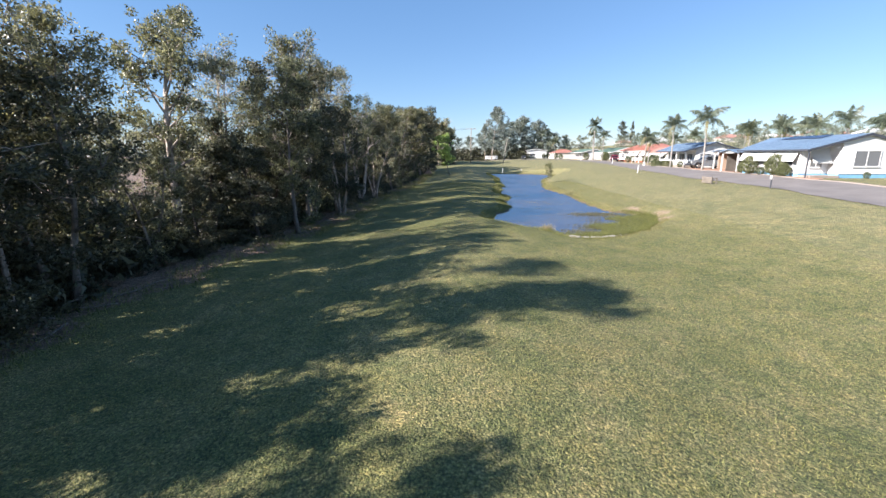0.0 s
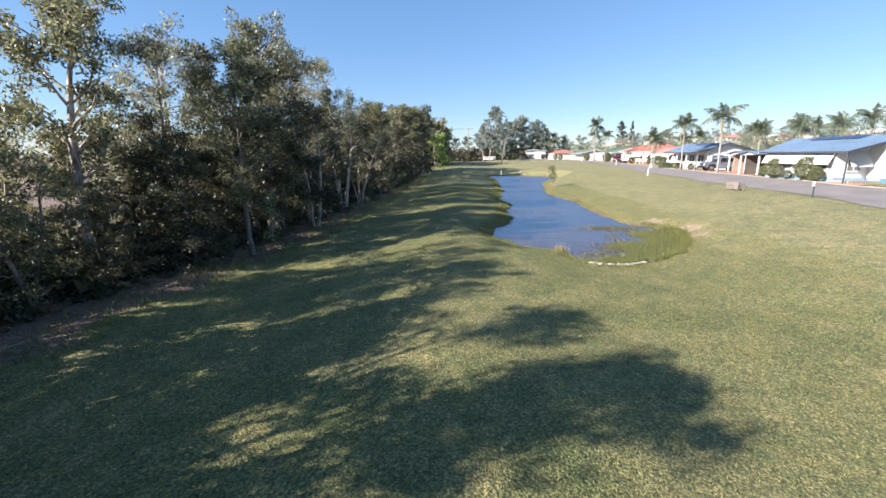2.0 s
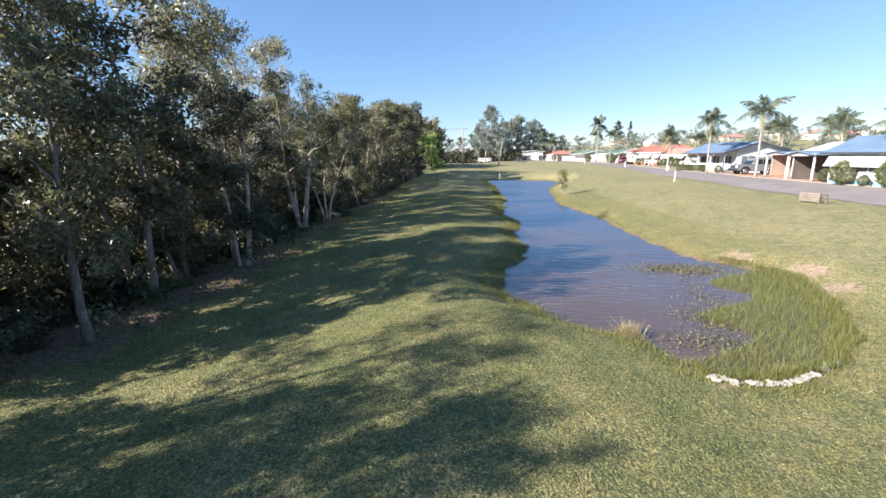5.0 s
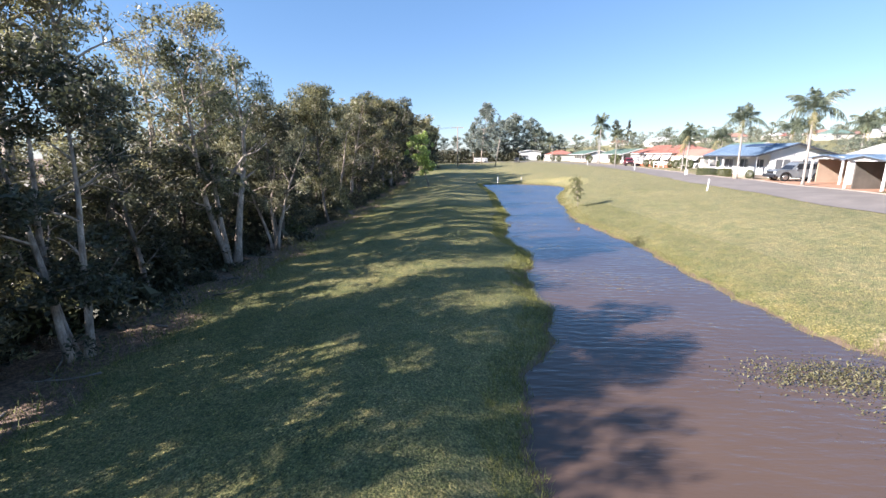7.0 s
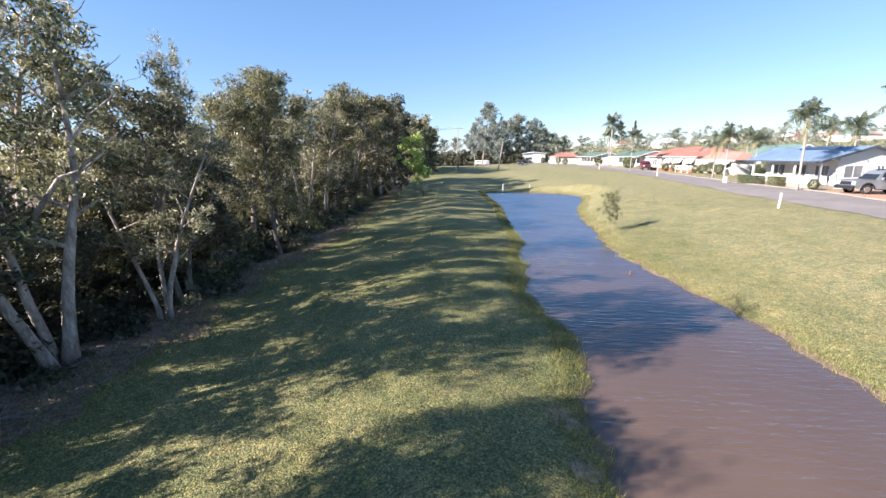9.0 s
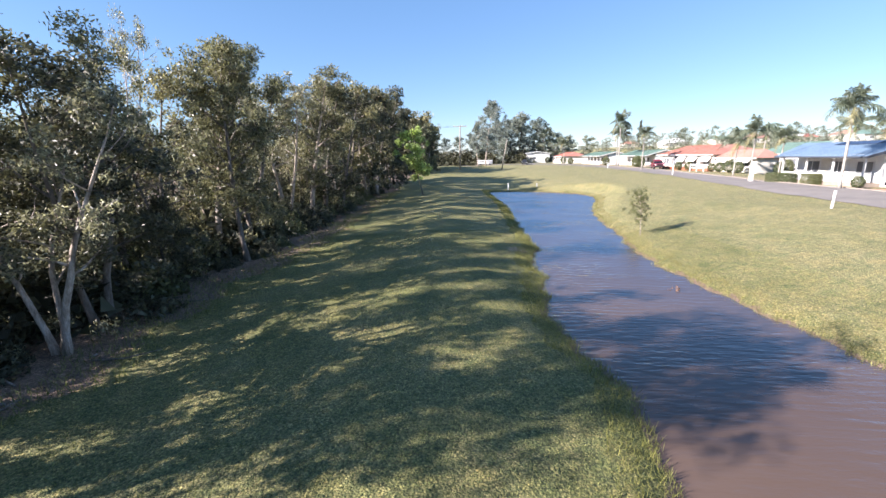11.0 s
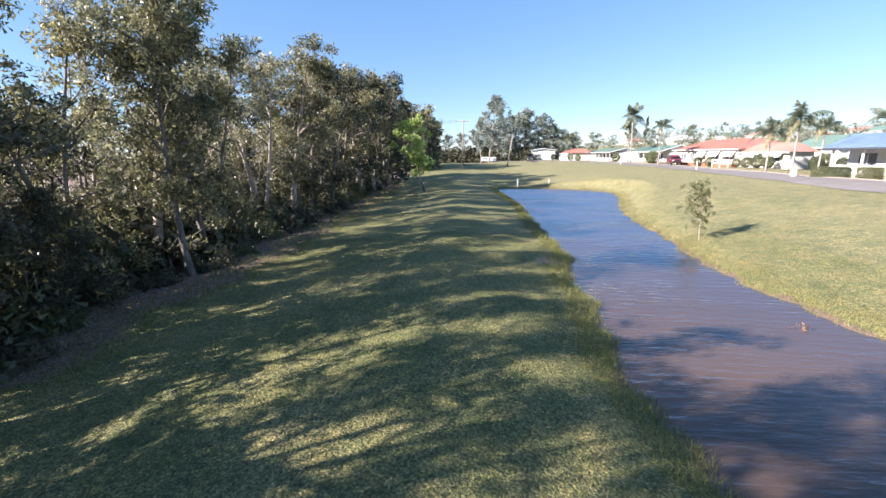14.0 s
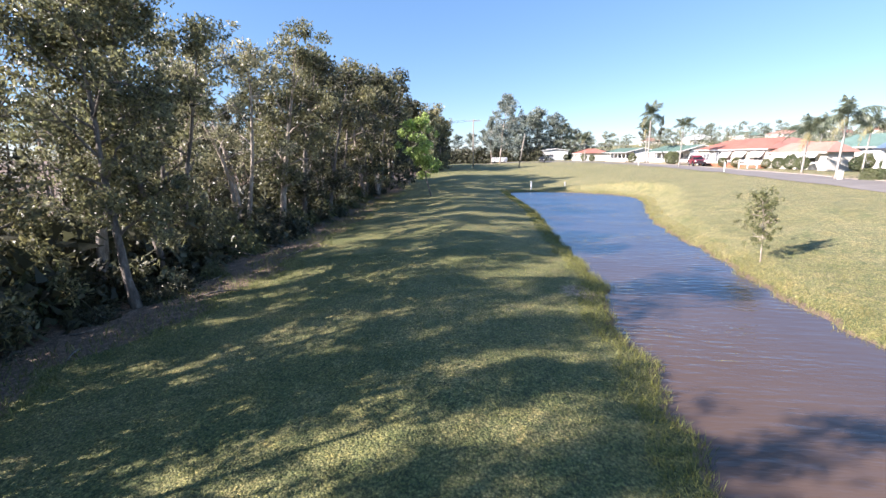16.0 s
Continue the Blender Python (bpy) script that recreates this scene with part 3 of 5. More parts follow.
def tree_kind(seed, tall, crown_r, bare, clumps, leaves, leaf_l, leaf_w, leaf_mat, bark_mat, stems=1, clump_r=0.45, radius=0.14, low=0.0, droop=0.5, split=True, wide_at=0.4, boughs=22, twigs=3):
    """Meshes of one kind of tree: trunk, limbs, crown. bare: the share of its height without leaves; low: the share of clumps hung near the ground."""
    rng = np.random.default_rng(seed)
    trunk, limbs, tips, tops = Shape(), [], [], []
    for k in range(stems):
        a = 2 * math.pi * k / stems + rng.uniform(0, 1)
        lean = 0.05 if stems == 1 else 0.13
        p0 = (0.2 * math.cos(a) * (stems > 1), 0.2 * math.sin(a) * (stems > 1), -0.15)
        pts = crooked(rng, p0, (lean * math.cos(a), lean * math.sin(a), 1), tall * 0.95, 9, 0.055)
        r0 = radius * rng.uniform(0.8, 1.1)
        radii = [r0 * 1.4] + [r0 * (1 - 0.9 * i / 9) for i in range(1, 10)]
        trunk.tube(pts, radii, 8)
        nb = max(4, int(boughs / stems))
        for j in range(nb):
            f = bare * 0.85 + (0.97 - bare * 0.85) * (j + rng.uniform(0, 0.8)) / nb
            i = min(8, int(f * 9))
            at_p = pts[i].lerp(pts[i + 1], f * 9 - i)
            b = j * 2.4 + rng.uniform(-0.6, 0.6)
            g = max(0.0, (f - bare) / (1 - bare))
            env = (0.55 + 0.45 * g / wide_at) if g < wide_at else 1.0 - 0.78 * ((g - wide_at) / (1 - wide_at)) ** 1.25
            reach = crown_r * env * rng.uniform(0.65, 1.12)
            lp = crooked(rng, at_p, (math.cos(b), math.sin(b), rng.uniform(0.45, 1.1)), reach * 1.15, 5, 0.16)
            limb = Shape().tube(lp, [radii[i] * 0.5 * (1 - 0.85 * q / 5) + 0.006 for q in range(6)], 5 if split else 3)
            tips += [lp[2], lp[3], lp[4], lp[5]]
            for _ in range(twigs):
                q = int(rng.integers(2, 5))
                sp = crooked(rng, lp[q], Vector((math.cos(b), math.sin(b), 0.5)) + Vector(rng.normal(0, 0.7, 3)), reach * 0.5, 3, 0.2)
                limb.tube(sp, [radii[i] * 0.18 + 0.004, 0.012, 0.009, 0.006], 4)
                tips += [sp[-1], sp[-2]]
            limbs.append(limb)
        tops += [pts[-1], pts[-1], pts[-2], pts[-2].lerp(pts[-1], 0.5), pts[-3]]
    tips = np.array([tuple(t) for t in tips])
    pick = tips[rng.permutation(len(tips))[np.arange(clumps) % len(tips)]]
    pick[-len(tops):] = np.array([tuple(t) for t in tops])
    pick = pick + rng.normal(0, 0.22, (clumps, 3))
    nl = int(clumps * low)
    if nl:
        ang = rng.uniform(0, 2 * np.pi, nl)
        rr = crown_r * np.sqrt(rng.uniform(0.15, 1, nl)) * 0.92
        pick[:nl] = np.stack([rr * np.cos(ang), rr * np.sin(ang), rng.uniform(0.25, tall * max(bare, 0.2) * 1.3, nl)], 1)
    sizes = clump_r * rng.uniform(0.5, 1.35, clumps)
    per = rng.multinomial(leaves, sizes ** 2 / (sizes ** 2).sum())
    rep = np.repeat(np.arange(clumps), per)
    off = rng.normal(0, 1, (leaves, 3))
    off *= (rng.uniform(0, 1, leaves) ** 0.5 / np.linalg.norm(off, axis=1))[:, None]
    c = pick[rep] + off * sizes[rep][:, None] * np.array([1, 1, 0.8])
    c[:, 2] = np.maximum(c[:, 2], 0.12)
    if not split:
        for limb in limbs:
            trunk.add(limb.v, limb.f)
        limbs = []
    return {"trunk": trunk.mesh("trunk", bark_mat, True), "limb": [s.mesh("limb", bark_mat, True) for s in limbs],
            "crown": leaf_mesh("crown", c, leaf_l, leaf_w, leaf_mat, rng, droop, sides=3)}


def plant_tree(kind, x, y, size, turn, name, label, group, squash=1.0):
    ob = thing(name, Matrix.Translation(at(x, y, -0.03)) @ Matrix.Rotation(turn, 4, 'Z') @ Matrix.Diagonal((size * squash, size * squash, size, 1)), label, "tree", group)
    part("trunk", kind["trunk"], None, ob)
    for me in kind["limb"]:
        part("limb", me, None, ob)
    part("crown", kind["crown"], None, ob)
    return ob


# each kind is built 10 m tall and scaled where it is planted
GUM = [tree_kind(11, 10, 2.1, 0.3, 140, 9800, 0.17, 0.076, LEAF_OLIVE, BARK_PALE, 1, 0.42, 0.17, 0.05, wide_at=0.5),
       tree_kind(12, 10, 2.3, 0.3, 145, 10000, 0.17, 0.076, LEAF_OLIVE, BARK_PALE, 2, 0.42, 0.17, 0.03),
       tree_kind(13, 10, 2.0, 0.26, 140, 9800, 0.17, 0.075, LEAF_OLIVE, BARK_GREY, 1, 0.42, 0.14, 0.06, wide_at=0.5),
       tree_kind(14, 10, 2.3, 0.32, 140, 9400, 0.17, 0.076, LEAF_GREY, BARK_PALE, 3, 0.42, 0.15, 0.03)]
AIRY = [tree_kind(15, 10, 1.9, 0.42, 80, 4200, 0.16, 0.066, LEAF_GREY, BARK_PALE, 2, 0.4, 0.13, wide_at=0.55),
        tree_kind(16, 10, 2.1, 0.45, 90, 5000, 0.16, 0.068, LEAF_GREY, BARK_PALE, 1, 0.42, 0.15, wide_at=0.55),
        tree_kind(17, 10, 2.5, 0.34, 150, 9200, 0.165, 0.072, LEAF_GREY, BARK_PALE, 3, 0.42, 0.2, wide_at=0.15),
        tree_kind(18, 10, 2.1, 0.56, 120, 8600, 0.165, 0.072, LEAF_GREY, BARK_PALE, 2, 0.44, 0.16, wide_at=0.45)]
FORKED = [tree_kind(19, 10, 2.3, 0.36, 120, 8200, 0.16, 0.072, LEAF_OLIVE, BARK_PALE, 3, 0.46, 0.17, wide_at=0.5, boughs=27),
          tree_kind(20, 10, 2.2, 0.66, 90, 6400, 0.16, 0.072, LEAF_OLIVE, BARK_PALE, 1, 0.46, 0.17, wide_at=0.5, boughs=24)]
CANOPY = [tree_kind(24, 10, 2.3, 0.2, 135, 10500, 0.17, 0.085, LEAF_DARK, BARK_PALE, 3, 0.46, 0.12, 0.04),
          tree_kind(25, 10, 2.2, 0.22, 135, 10500, 0.17, 0.085, LEAF_DARK, BARK_GREY, 2, 0.46, 0.13, 0.06)]
DENSE = [tree_kind(21, 10, 2.5, 0.08, 160, 12500, 0.18, 0.09, LEAF_DARK, BARK_DARK, 1, 0.5, 0.15, 0.3),
         tree_kind(22, 10, 2.3, 0.12, 150, 11000, 0.18, 0.088, LEAF_DARK, BARK_DARK, 2, 0.48, 0.13, 0.25),
         tree_kind(23, 10, 2.2, 0.14, 140, 9600, 0.17, 0.08, LEAF_OLIVE, BARK_GREY, 2, 0.46, 0.13, 0.2)]
MID = [tree_kind(26, 10, 2.1, 0.26, 115, 5200, 0.24, 0.11, LEAF_OLIVE, BARK_PALE, 1, 0.48, 0.15, 0.08, wide_at=0.5, boughs=18, twigs=2),
       tree_kind(27, 10, 2.2, 0.26, 115, 5000, 0.24, 0.11, LEAF_OLIVE, BARK_PALE, 2, 0.48, 0.14, 0.08, boughs=18, twigs=2),
       tree_kind(28, 10, 2.2, 0.18, 110, 5000, 0.24, 0.115, LEAF_DARK, BARK_GREY, 2, 0.5, 0.13, 0.15, boughs=18, twigs=2)]
BACK = [tree_kind(31, 10, 2.5, 0.22, 90, 2500, 0.3, 0.14, LEAF_OLIVE, BARK_GREY, 1, 0.55, 0.14, 0.1, split=False, boughs=14, twigs=1),
        tree_kind(32, 10, 2.4, 0.26, 90, 2400, 0.3, 0.14, LEAF_GREY, BARK_PALE, 2, 0.55, 0.13, 0.06, split=False, boughs=14, twigs=1),
        tree_kind(33, 10, 2.5, 0.16, 90, 2600, 0.3, 0.15, LEAF_DARK, BARK_DARK, 1, 0.55, 0.14, 0.2, split=False, boughs=14, twigs=1)]
REMOTE = [tree_kind(36, 10, 2.1, 0.2, 105, 2000, 0.4, 0.21, LEAF_DARK, BARK_GREY, 1, 0.58, 0.13, 0.12, split=False, boughs=14, twigs=0),
          tree_kind(37, 10, 2.1, 0.22, 105, 2000, 0.4, 0.21, LEAF_OLIVE, BARK_PALE, 2, 0.58, 0.12, 0.1, split=False, boughs=14, twigs=0),
          tree_kind(38, 10, 2.2, 0.14, 105, 2000, 0.4, 0.21, LEAF_DARK, BARK_DARK, 1, 0.58, 0.13, 0.2, split=False, boughs=14, twigs=0)]

# the wood's edge: place, height, kind (g gum, a thin-leaved gum, c dark crown on bare stems, d leafy to the ground, f forked, m beyond the pond's middle), lean and its bearing in degrees
KINDS = {'g': (GUM, "gum_tree", "tall gum tree with pale papery trunk and olive crown"), 'a': (AIRY, "gum_tree", "slender gum with pale trunk and thin see-through crown"),
         'c': (CANOPY, "bushy_tree", "tree with dense dark crown on several pale stems"), 'd': (DENSE, "bushy_tree", "dense dark green tree leafy down to the ground"),
         'f': (FORKED, "gum_tree", "tall forked gum with pale trunks and grey-green crown"), 'm': (MID, "gum_tree", "paperbark gum in a close stand with olive crown")}
EDGE_SOUTH = [(-10.2, -7.0, 7.4, 'd', 2), (-12.6, -5.0, 8.8, 'd', 2), (-10.2, -3.5, 7.2, 'd', 1), (-11.4, -0.6, 8.4, 'd', 1), (-10.2, 1.0, 6.9, 'd', 1), (-10.4, 2.6, 5.8, 'd', 0), (-13.0, 2.8, 7.6, 'd', 2), (-10.2, 4.8, 5.4, 'd', 1),
              (-12.4, 5.6, 6.4, 'c', 1), (-11.6, 6.4, 9.8, 'c', 0), (-10.2, 7.0, 5.0, 'd', 0), (-10.6, 7.4, 10.2, 'd', 2), (-12.8, 8.4, 7.4, 'd', 1), (-10.9, 9.6, 5.6, 'd', 0)]
EDGE_POND = [(-11.2, 11.0, 6.9, 'c', 0), (-13.6, 12.6, 9.4, 'g', 1), (-10.9, 12.6, 7.6, 'c', 1), (-12.2, 14.2, 8.8, 'g', 2), (-14.8, 14.8, 8.2, 'g', 1), (-13.4, 16.5, 11.4, 'a', 0, 3, 200), (-11.8, 17.2, 4.8, 'd', 2), (-10.9, 19.2, 3.6, 'd', 0),
             (-12.7, 20.3, 12.2, 'g', 0, 3, 120), (-9.8, 22.2, 5.4, 'd', 0), (-8.65, 24.5, 9.8, 'g', 2, 2, 90), (-13.6, 25.8, 10.0, 'a', 1), (-10.9, 26.0, 7.4, 'd', 1), (-9.7, 27.8, 10.2, 'c', 1), (-15.2, 28.2, 11.8, 'a', 0)]
EDGE_GUMS = [(-12.3, 29.4, 8.8, 'g', 2), (-9.4, 29.6, 7.2, 'c', 1, 4, 180), (-10.6, 30.8, 6.6, 'd', 2), (-8.4, 32.0, 8.0, 'c', 0), (-10.4, 34.4, 3.8, 'd', 1), (-13.0, 35.0, 13.4, 'f', 1), (-11.0, 36.0, 4.8, 'd', 1), (-10.2, 36.8, 7.4, 'c', 1),
             (-11.6, 38.0, 12.2, 'a', 3), (-11.0, 39.2, 4.8, 'd', 0), (-9.2, 41.3, 10.0, 'f', 0, 6, 262), (-10.9, 43.0, 4.4, 'd', 1)]
EDGE_MIDDLE = [(-8.5, 44.7, 7.0, 'g', 3), (-11.4, 45.2, 9.4, 'g', 2), (-13.9, 45.3, 14.0, 'a', 1, 3, 200), (-16.0, 46.3, 12.6, 'a', 0, 3, 190), (-8.8, 46.4, 8.0, 'c', 1), (-10.4, 47.6, 4.8, 'd', 1), (-11.2, 49.9, 9.8, 'd', 2), (-9.6, 50.6, 3.8, 'd', 0),
               (-13.0, 50.8, 8.6, 'a', 1), (-10.8, 52.4, 9.6, 'd', 2), (-8.4, 54.4, 10.4, 'g', 2), (-10.6, 55.6, 11.0, 'g', 0), (-9.3, 57.0, 10.8, 'g', 2), (-10.4, 59.0, 10.2, 'd', 2)]
EDGE_NORTH = [(-12.4, 61.8, 9.0, 'a', 1), (-10.6, 64.6, 10.8, 'g', 3), (-9.8, 67.5, 11.8, 'g', 0), (-9.4, 70.2, 11.4, 'm', 2), (-10.6, 72.4, 12.4, 'm', 1), (-9.4, 74.6, 11.8, 'm', 2), (-10.8, 77.8, 11.4, 'm', 0), (-10.4, 81.2, 12.2, 'm', 2),
              (-8.8, 84.2, 13.4, 'm', 0), (-9.4, 87.2, 13.8, 'm', 2), (-8.6, 90.4, 14.2, 'm', 1), (-9.2, 93.8, 14.6, 'm', 2)]
frng = np.random.default_rng(5)
for x, y, h, k, i, *lean in EDGE_SOUTH + EDGE_POND + EDGE_GUMS + EDGE_MIDDLE + EDGE_NORTH:
    kinds, name, label = KINDS[k]
    ob = plant_tree(kinds[i], x, y, h / 9.9, x * 7.3 + y * 3.1, name, label, "trees of the wood's edge", 1.35 if h < 6.8 and k == 'd' else 1.25 if k == 'c' else 1.0)
    if lean:
        ax = radians(lean[1]) + math.pi / 2
        ob.matrix_world = Matrix.Translation(ob.matrix_world.translation) @ Matrix.Rotation(radians(lean[0]), 4, Vector((math.cos(ax), math.sin(ax), 0))) @ Matrix.Translation(-ob.matrix_world.translation) @ ob.matrix_world


def back_height(y):
    """How tall the wood stands behind its edge."""
    return float(np.interp(y, [0, 14, 18, 30, 40, 50, 60, 66, 90], [7.2, 6.6, 6.8, 7.0, 6.2, 5.8, 6.8, 8.4, 10.2]))


for row, (off, step) in enumerate(((3.8, 3.7), (8.0, 4.6), (14.0, 5.0), (21.0, 5.4))):
    y = -6.0 + row
    while y < 96:
        x = float(forest_edge(y)) - 2.6 - off + frng.uniform(-0.9, 0.9)
        plant_tree((BACK if row < 3 else REMOTE)[int(frng.integers(0, 3))], x, y + frng.uniform(-0.8, 0.8), back_height(y) / 10 * frng.uniform(0.8, 1.08) * (1 + 0.04 * row), frng.uniform(0, 6.28), "wood_tree",
                   "olive-leaved tree standing deeper in the wood", "trees of the wood", 1.05)
        y += step * frng.uniform(0.8, 1.2)
for row in range(3):
    y = 97.0 + 2 * row
    while y < 186:
        x = float(np.interp(y, [95, 112, 128, 150, 186], [-8.6, -8.2, -6.6, -5.4, -8.0])) - 4.2 * row + frng.uniform(-0.7, 0.7)
        clearing = 109 < y < 129
        plant_tree(REMOTE[int(frng.integers(0, 3))], x - (11.0 if clearing else 0), y, float(np.interp(y, [95, 108, 109, 129, 130, 152, 186], [1.5, 1.56, 0.8, 0.8, 1.62, 1.36, 1.3])) * frng.uniform(0.9, 1.04), frng.uniform(0, 6.28), "wood_tree",
                   "olive-leaved tree standing deeper in the wood", "trees of the wood", 1.05)
        y += frng.uniform(3.4, 4.8)
plant_tree(AIRY[0], -22.0, 65.5, 1.55, 0.5, "gum_tree", "slender gum with pale trunk and thin see-through crown", "trees of the wood", 0.55)

# young growth close behind the edge
for x, y, h in ((-12.6, 4.2, 5.4), (-13.4, 6.4, 7.4), (-12.4, 9.0, 7.0), (-13.6, 10.8, 7.4), (-12.2, 22.4, 5.4), (-11.4, 24.6, 4.8), (-12.4, 26.6, 5.2), (-11.6, 34.4, 5.0), (-12.4, 36.4, 5.2), (-11.4, 38.4, 5.6), (-10.9, 40.6, 6.0), (-11.6, 42.0, 6.2), (-11.2, 43.6, 5.0), (-12.4, 45.2, 5.0), (-12.0, 47.4, 4.6)):
    plant_tree(BACK[2], x, y, h / 10, x * y, "young_wood_tree", "low dark bushy tree under the gums", "trees of the wood", 1.5)

# the bare white bough of the forked gum
bough = Shape()
bough.tube([(-8.75, 40.95, 3.9), (-8.4, 41.1, 4.45), (-8.0, 41.2, 5.0), (-7.5, 41.4, 5.2), (-7.0, 41.5, 5.6)], [0.075, 0.06, 0.05, 0.035, 0.015], 7)
bough.tube([(-7.6, 41.35, 5.17), (-7.3, 41.3, 5.5), (-7.15, 41.25, 5.75)], [0.03, 0.018, 0.008], 5)
solid("dead_bough", bough, BARK_PALE, "bare pale bough jutting from the forked gum", "branch", "", True)


# ---- undergrowth at the edge of the wood ----
def bush_mesh(seed, n, r, h, ll, lw, mat, up=True):
    rng = np.random.default_rng(seed)
    lobes = rng.normal(0, 0.42 * r, (9, 2))
    k = rng.integers(0, 9, n)
    a = rng.normal(0, 1, (n, 3))
    a *= (rng.uniform(0, 1, n) ** 0.4 / np.linalg.norm(a, axis=1))[:, None]
    c = np.concatenate([lobes[k] + a[:, :2] * r * 0.5, (np.abs(a[:, 2]) * h * (0.6 + 0.4 * np.sin(k * 2.1)))[:, None]], 1)
    return leaf_mesh("foliage", c, ll, lw, mat, rng, 0.4, up, 3)


def stems_shape(seed, r, h, n):
    rng = np.random.default_rng(seed)
    s = Shape()
    for _ in range(n):
        a = rng.uniform(0, 6.28)
        s.tube(crooked(rng, (0.1 * math.cos(a), 0.1 * math.sin(a), -0.05), (0.6 * math.cos(a), 0.6 * math.sin(a), 1), h * 0.9, 4, 0.15), [0.025, 0.02, 0.014, 0.01, 0.005], 4)
    return s


BUSH = [(bush_mesh(41, 1900, 1.0, 1.1, 0.14, 0.068, LEAF_SHRUB), stems_shape(41, 1.0, 1.0, 7).mesh("stem", BARK_GREY)),
        (bush_mesh(42, 1900, 1.1, 1.0, 0.145, 0.075, LEAF_DARK), stems_shape(42, 1.0, 0.9, 7).mesh("stem", BARK_DARK)),
        (bush_mesh(43, 1100, 0.9, 0.6, 0.2, 0.035, LEAF_DRY), stems_shape(43, 0.9, 0.6, 9).mesh("stem", BARK_GREY)),
        (bush_mesh(44, 800, 1.1, 1.0, 0.2, 0.11, LEAF_DARK), stems_shape(44, 1.0, 0.9, 5).mesh("stem", BARK_DARK))]
BUSH_LABEL = ["low olive green shrub at the wood's edge", "low dark green shrub at the wood's edge", "dry brown brushwood at the wood's edge", "dark shrub in the far hedge"]


def bush(k, x, y, size, turn, name="shrub", label="", group="shrubs under the trees"):
    ob = thing(name, Matrix.Translation(at(x, y, -0.02)) @ Matrix.Rotation(turn, 4, 'Z') @ Matrix.Diagonal((size, size, size, 1)), label or BUSH_LABEL[k], "shrub", group)
    part("foliage", BUSH[k][0], None, ob)
    part("stem", BUSH[k][1], None, ob)
    return ob


y = 1.0
while y < 92:
    e = float(forest_edge(y))
    if frng.uniform() < 0.75:
        bush(int(frng.choice([1, 1, 2, 2, 0])), e - frng.uniform(1.5, 2.4), y, frng.uniform(0.4, 0.85), frng.uniform(0, 6.28))
    bush(int(frng.choice([1, 1, 1, 0])), e - frng.uniform(2.6, 4.2), y + 0.5, frng.uniform(1.1, 1.9), frng.uniform(0, 6.28))
    y += frng.uniform(0.9, 1.7)
for x, y, s in ((-10.6, 2.6, 1.7), (-10.4, 1.0, 1.6), (-11.0, 8.8, 1.6), (-11.2, 6.9, 1.5), (-12.0, 11.6, 1.7), (-12.2, 13.2, 1.8), (-10.4, -1.5, 1.8)):
    bush(1, x, y, s, x * 3)
y = 0.0
while y < 92:
    bush(3, float(forest_edge(y)) - frng.uniform(6, 13), y, frng.uniform(2.2, 3.2), frng.uniform(0, 6.28), label=BUSH_LABEL[1])
    y += 1.9
brng = np.random.default_rng(15)
for y in np.arange(-3.0, 66.0, 1.7):
    bush(3, float(forest_edge(y)) - brng.uniform(4.4, 6.2), float(y), brng.uniform(2.3, 3.1), brng.uniform(0, 6.28), label=BUSH_LABEL[1])

# fallen sticks and logs in the litter
for k in range(90):
    y = frng.uniform(4, 75)
    x = float(forest_edge(y)) - frng.uniform(-0.2, 2.0)
    s = Shape()
    ln = frng.uniform(0.5, 2.2)
    s.tube(crooked(frng, (0, 0, 0.03), (math.cos(k), math.sin(k), 0.05), ln, 4, 0.12), [0.03, 0.028, 0.022, 0.015, 0.008], 5)
    solid("fallen_stick", s, BARK_GREY, "grey fallen branch lying in the leaf litter", "branch", "", True, "fallen branches", Matrix.Translation(at(x, y)))

# ---- single trees of the lawn ----
BROAD = tree_kind(51, 7.6, 2.2, 0.3, 70, 3600, 0.3, 0.15, LEAF_BRIGHT, BARK_GREY, 1, 0.42, 0.085, wide_at=0.35)
ob = plant_tree(BROAD, -2.0, 84.8, 1.06, 0.4, "young_tree", "young tree with bright green leaves on the lawn", "")
ob.matrix_world = ob.matrix_world @ Matrix.Rotation(-0.4, 4, 'Z') @ Matrix.Rotation(radians(-15), 4, 'Y') @ Matrix.Rotation(0.4, 4, 'Z')
SAPLING = tree_kind(52, 2.7, 0.52, 0.36, 110, 2600, 0.1, 0.05, LEAF_SHRUB, BARK_PALE, 1, 0.15, 0.03, wide_at=0.4, boughs=20)
ob = plant_tree(SAPLING, 12.48, 58.6, 1.03, 1.4, "sapling", "thin sapling with sparse olive leaves by the pond", "", 0.8)

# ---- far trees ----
# FAR, DISTANT and TALL crowns have aerial haze in their leaf colour
FAR = [tree_kind(61, 10, 3.8, 0.0, 150, 820, 0.5, 0.28, LEAF_HAZED, BARK_PALE, 1, 0.62, 0.13, 0.4, split=False, boughs=16, twigs=0),
       tree_kind(62, 10, 3.8, 0.0, 150, 820, 0.56, 0.32, LEAF_HAZED, BARK_DARK, 1, 0.62, 0.16, 0.3, split=False, boughs=16, twigs=0),
       tree_kind(63, 10, 3.8, 0.0, 150, 820, 0.56, 0.32, LEAF_HAZED, BARK_DARK, 2, 0.62, 0.14, 0.3, split=False, boughs=16, twigs=0)]
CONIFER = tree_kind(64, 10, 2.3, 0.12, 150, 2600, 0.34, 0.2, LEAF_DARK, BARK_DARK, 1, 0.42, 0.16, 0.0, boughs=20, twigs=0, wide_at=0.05)
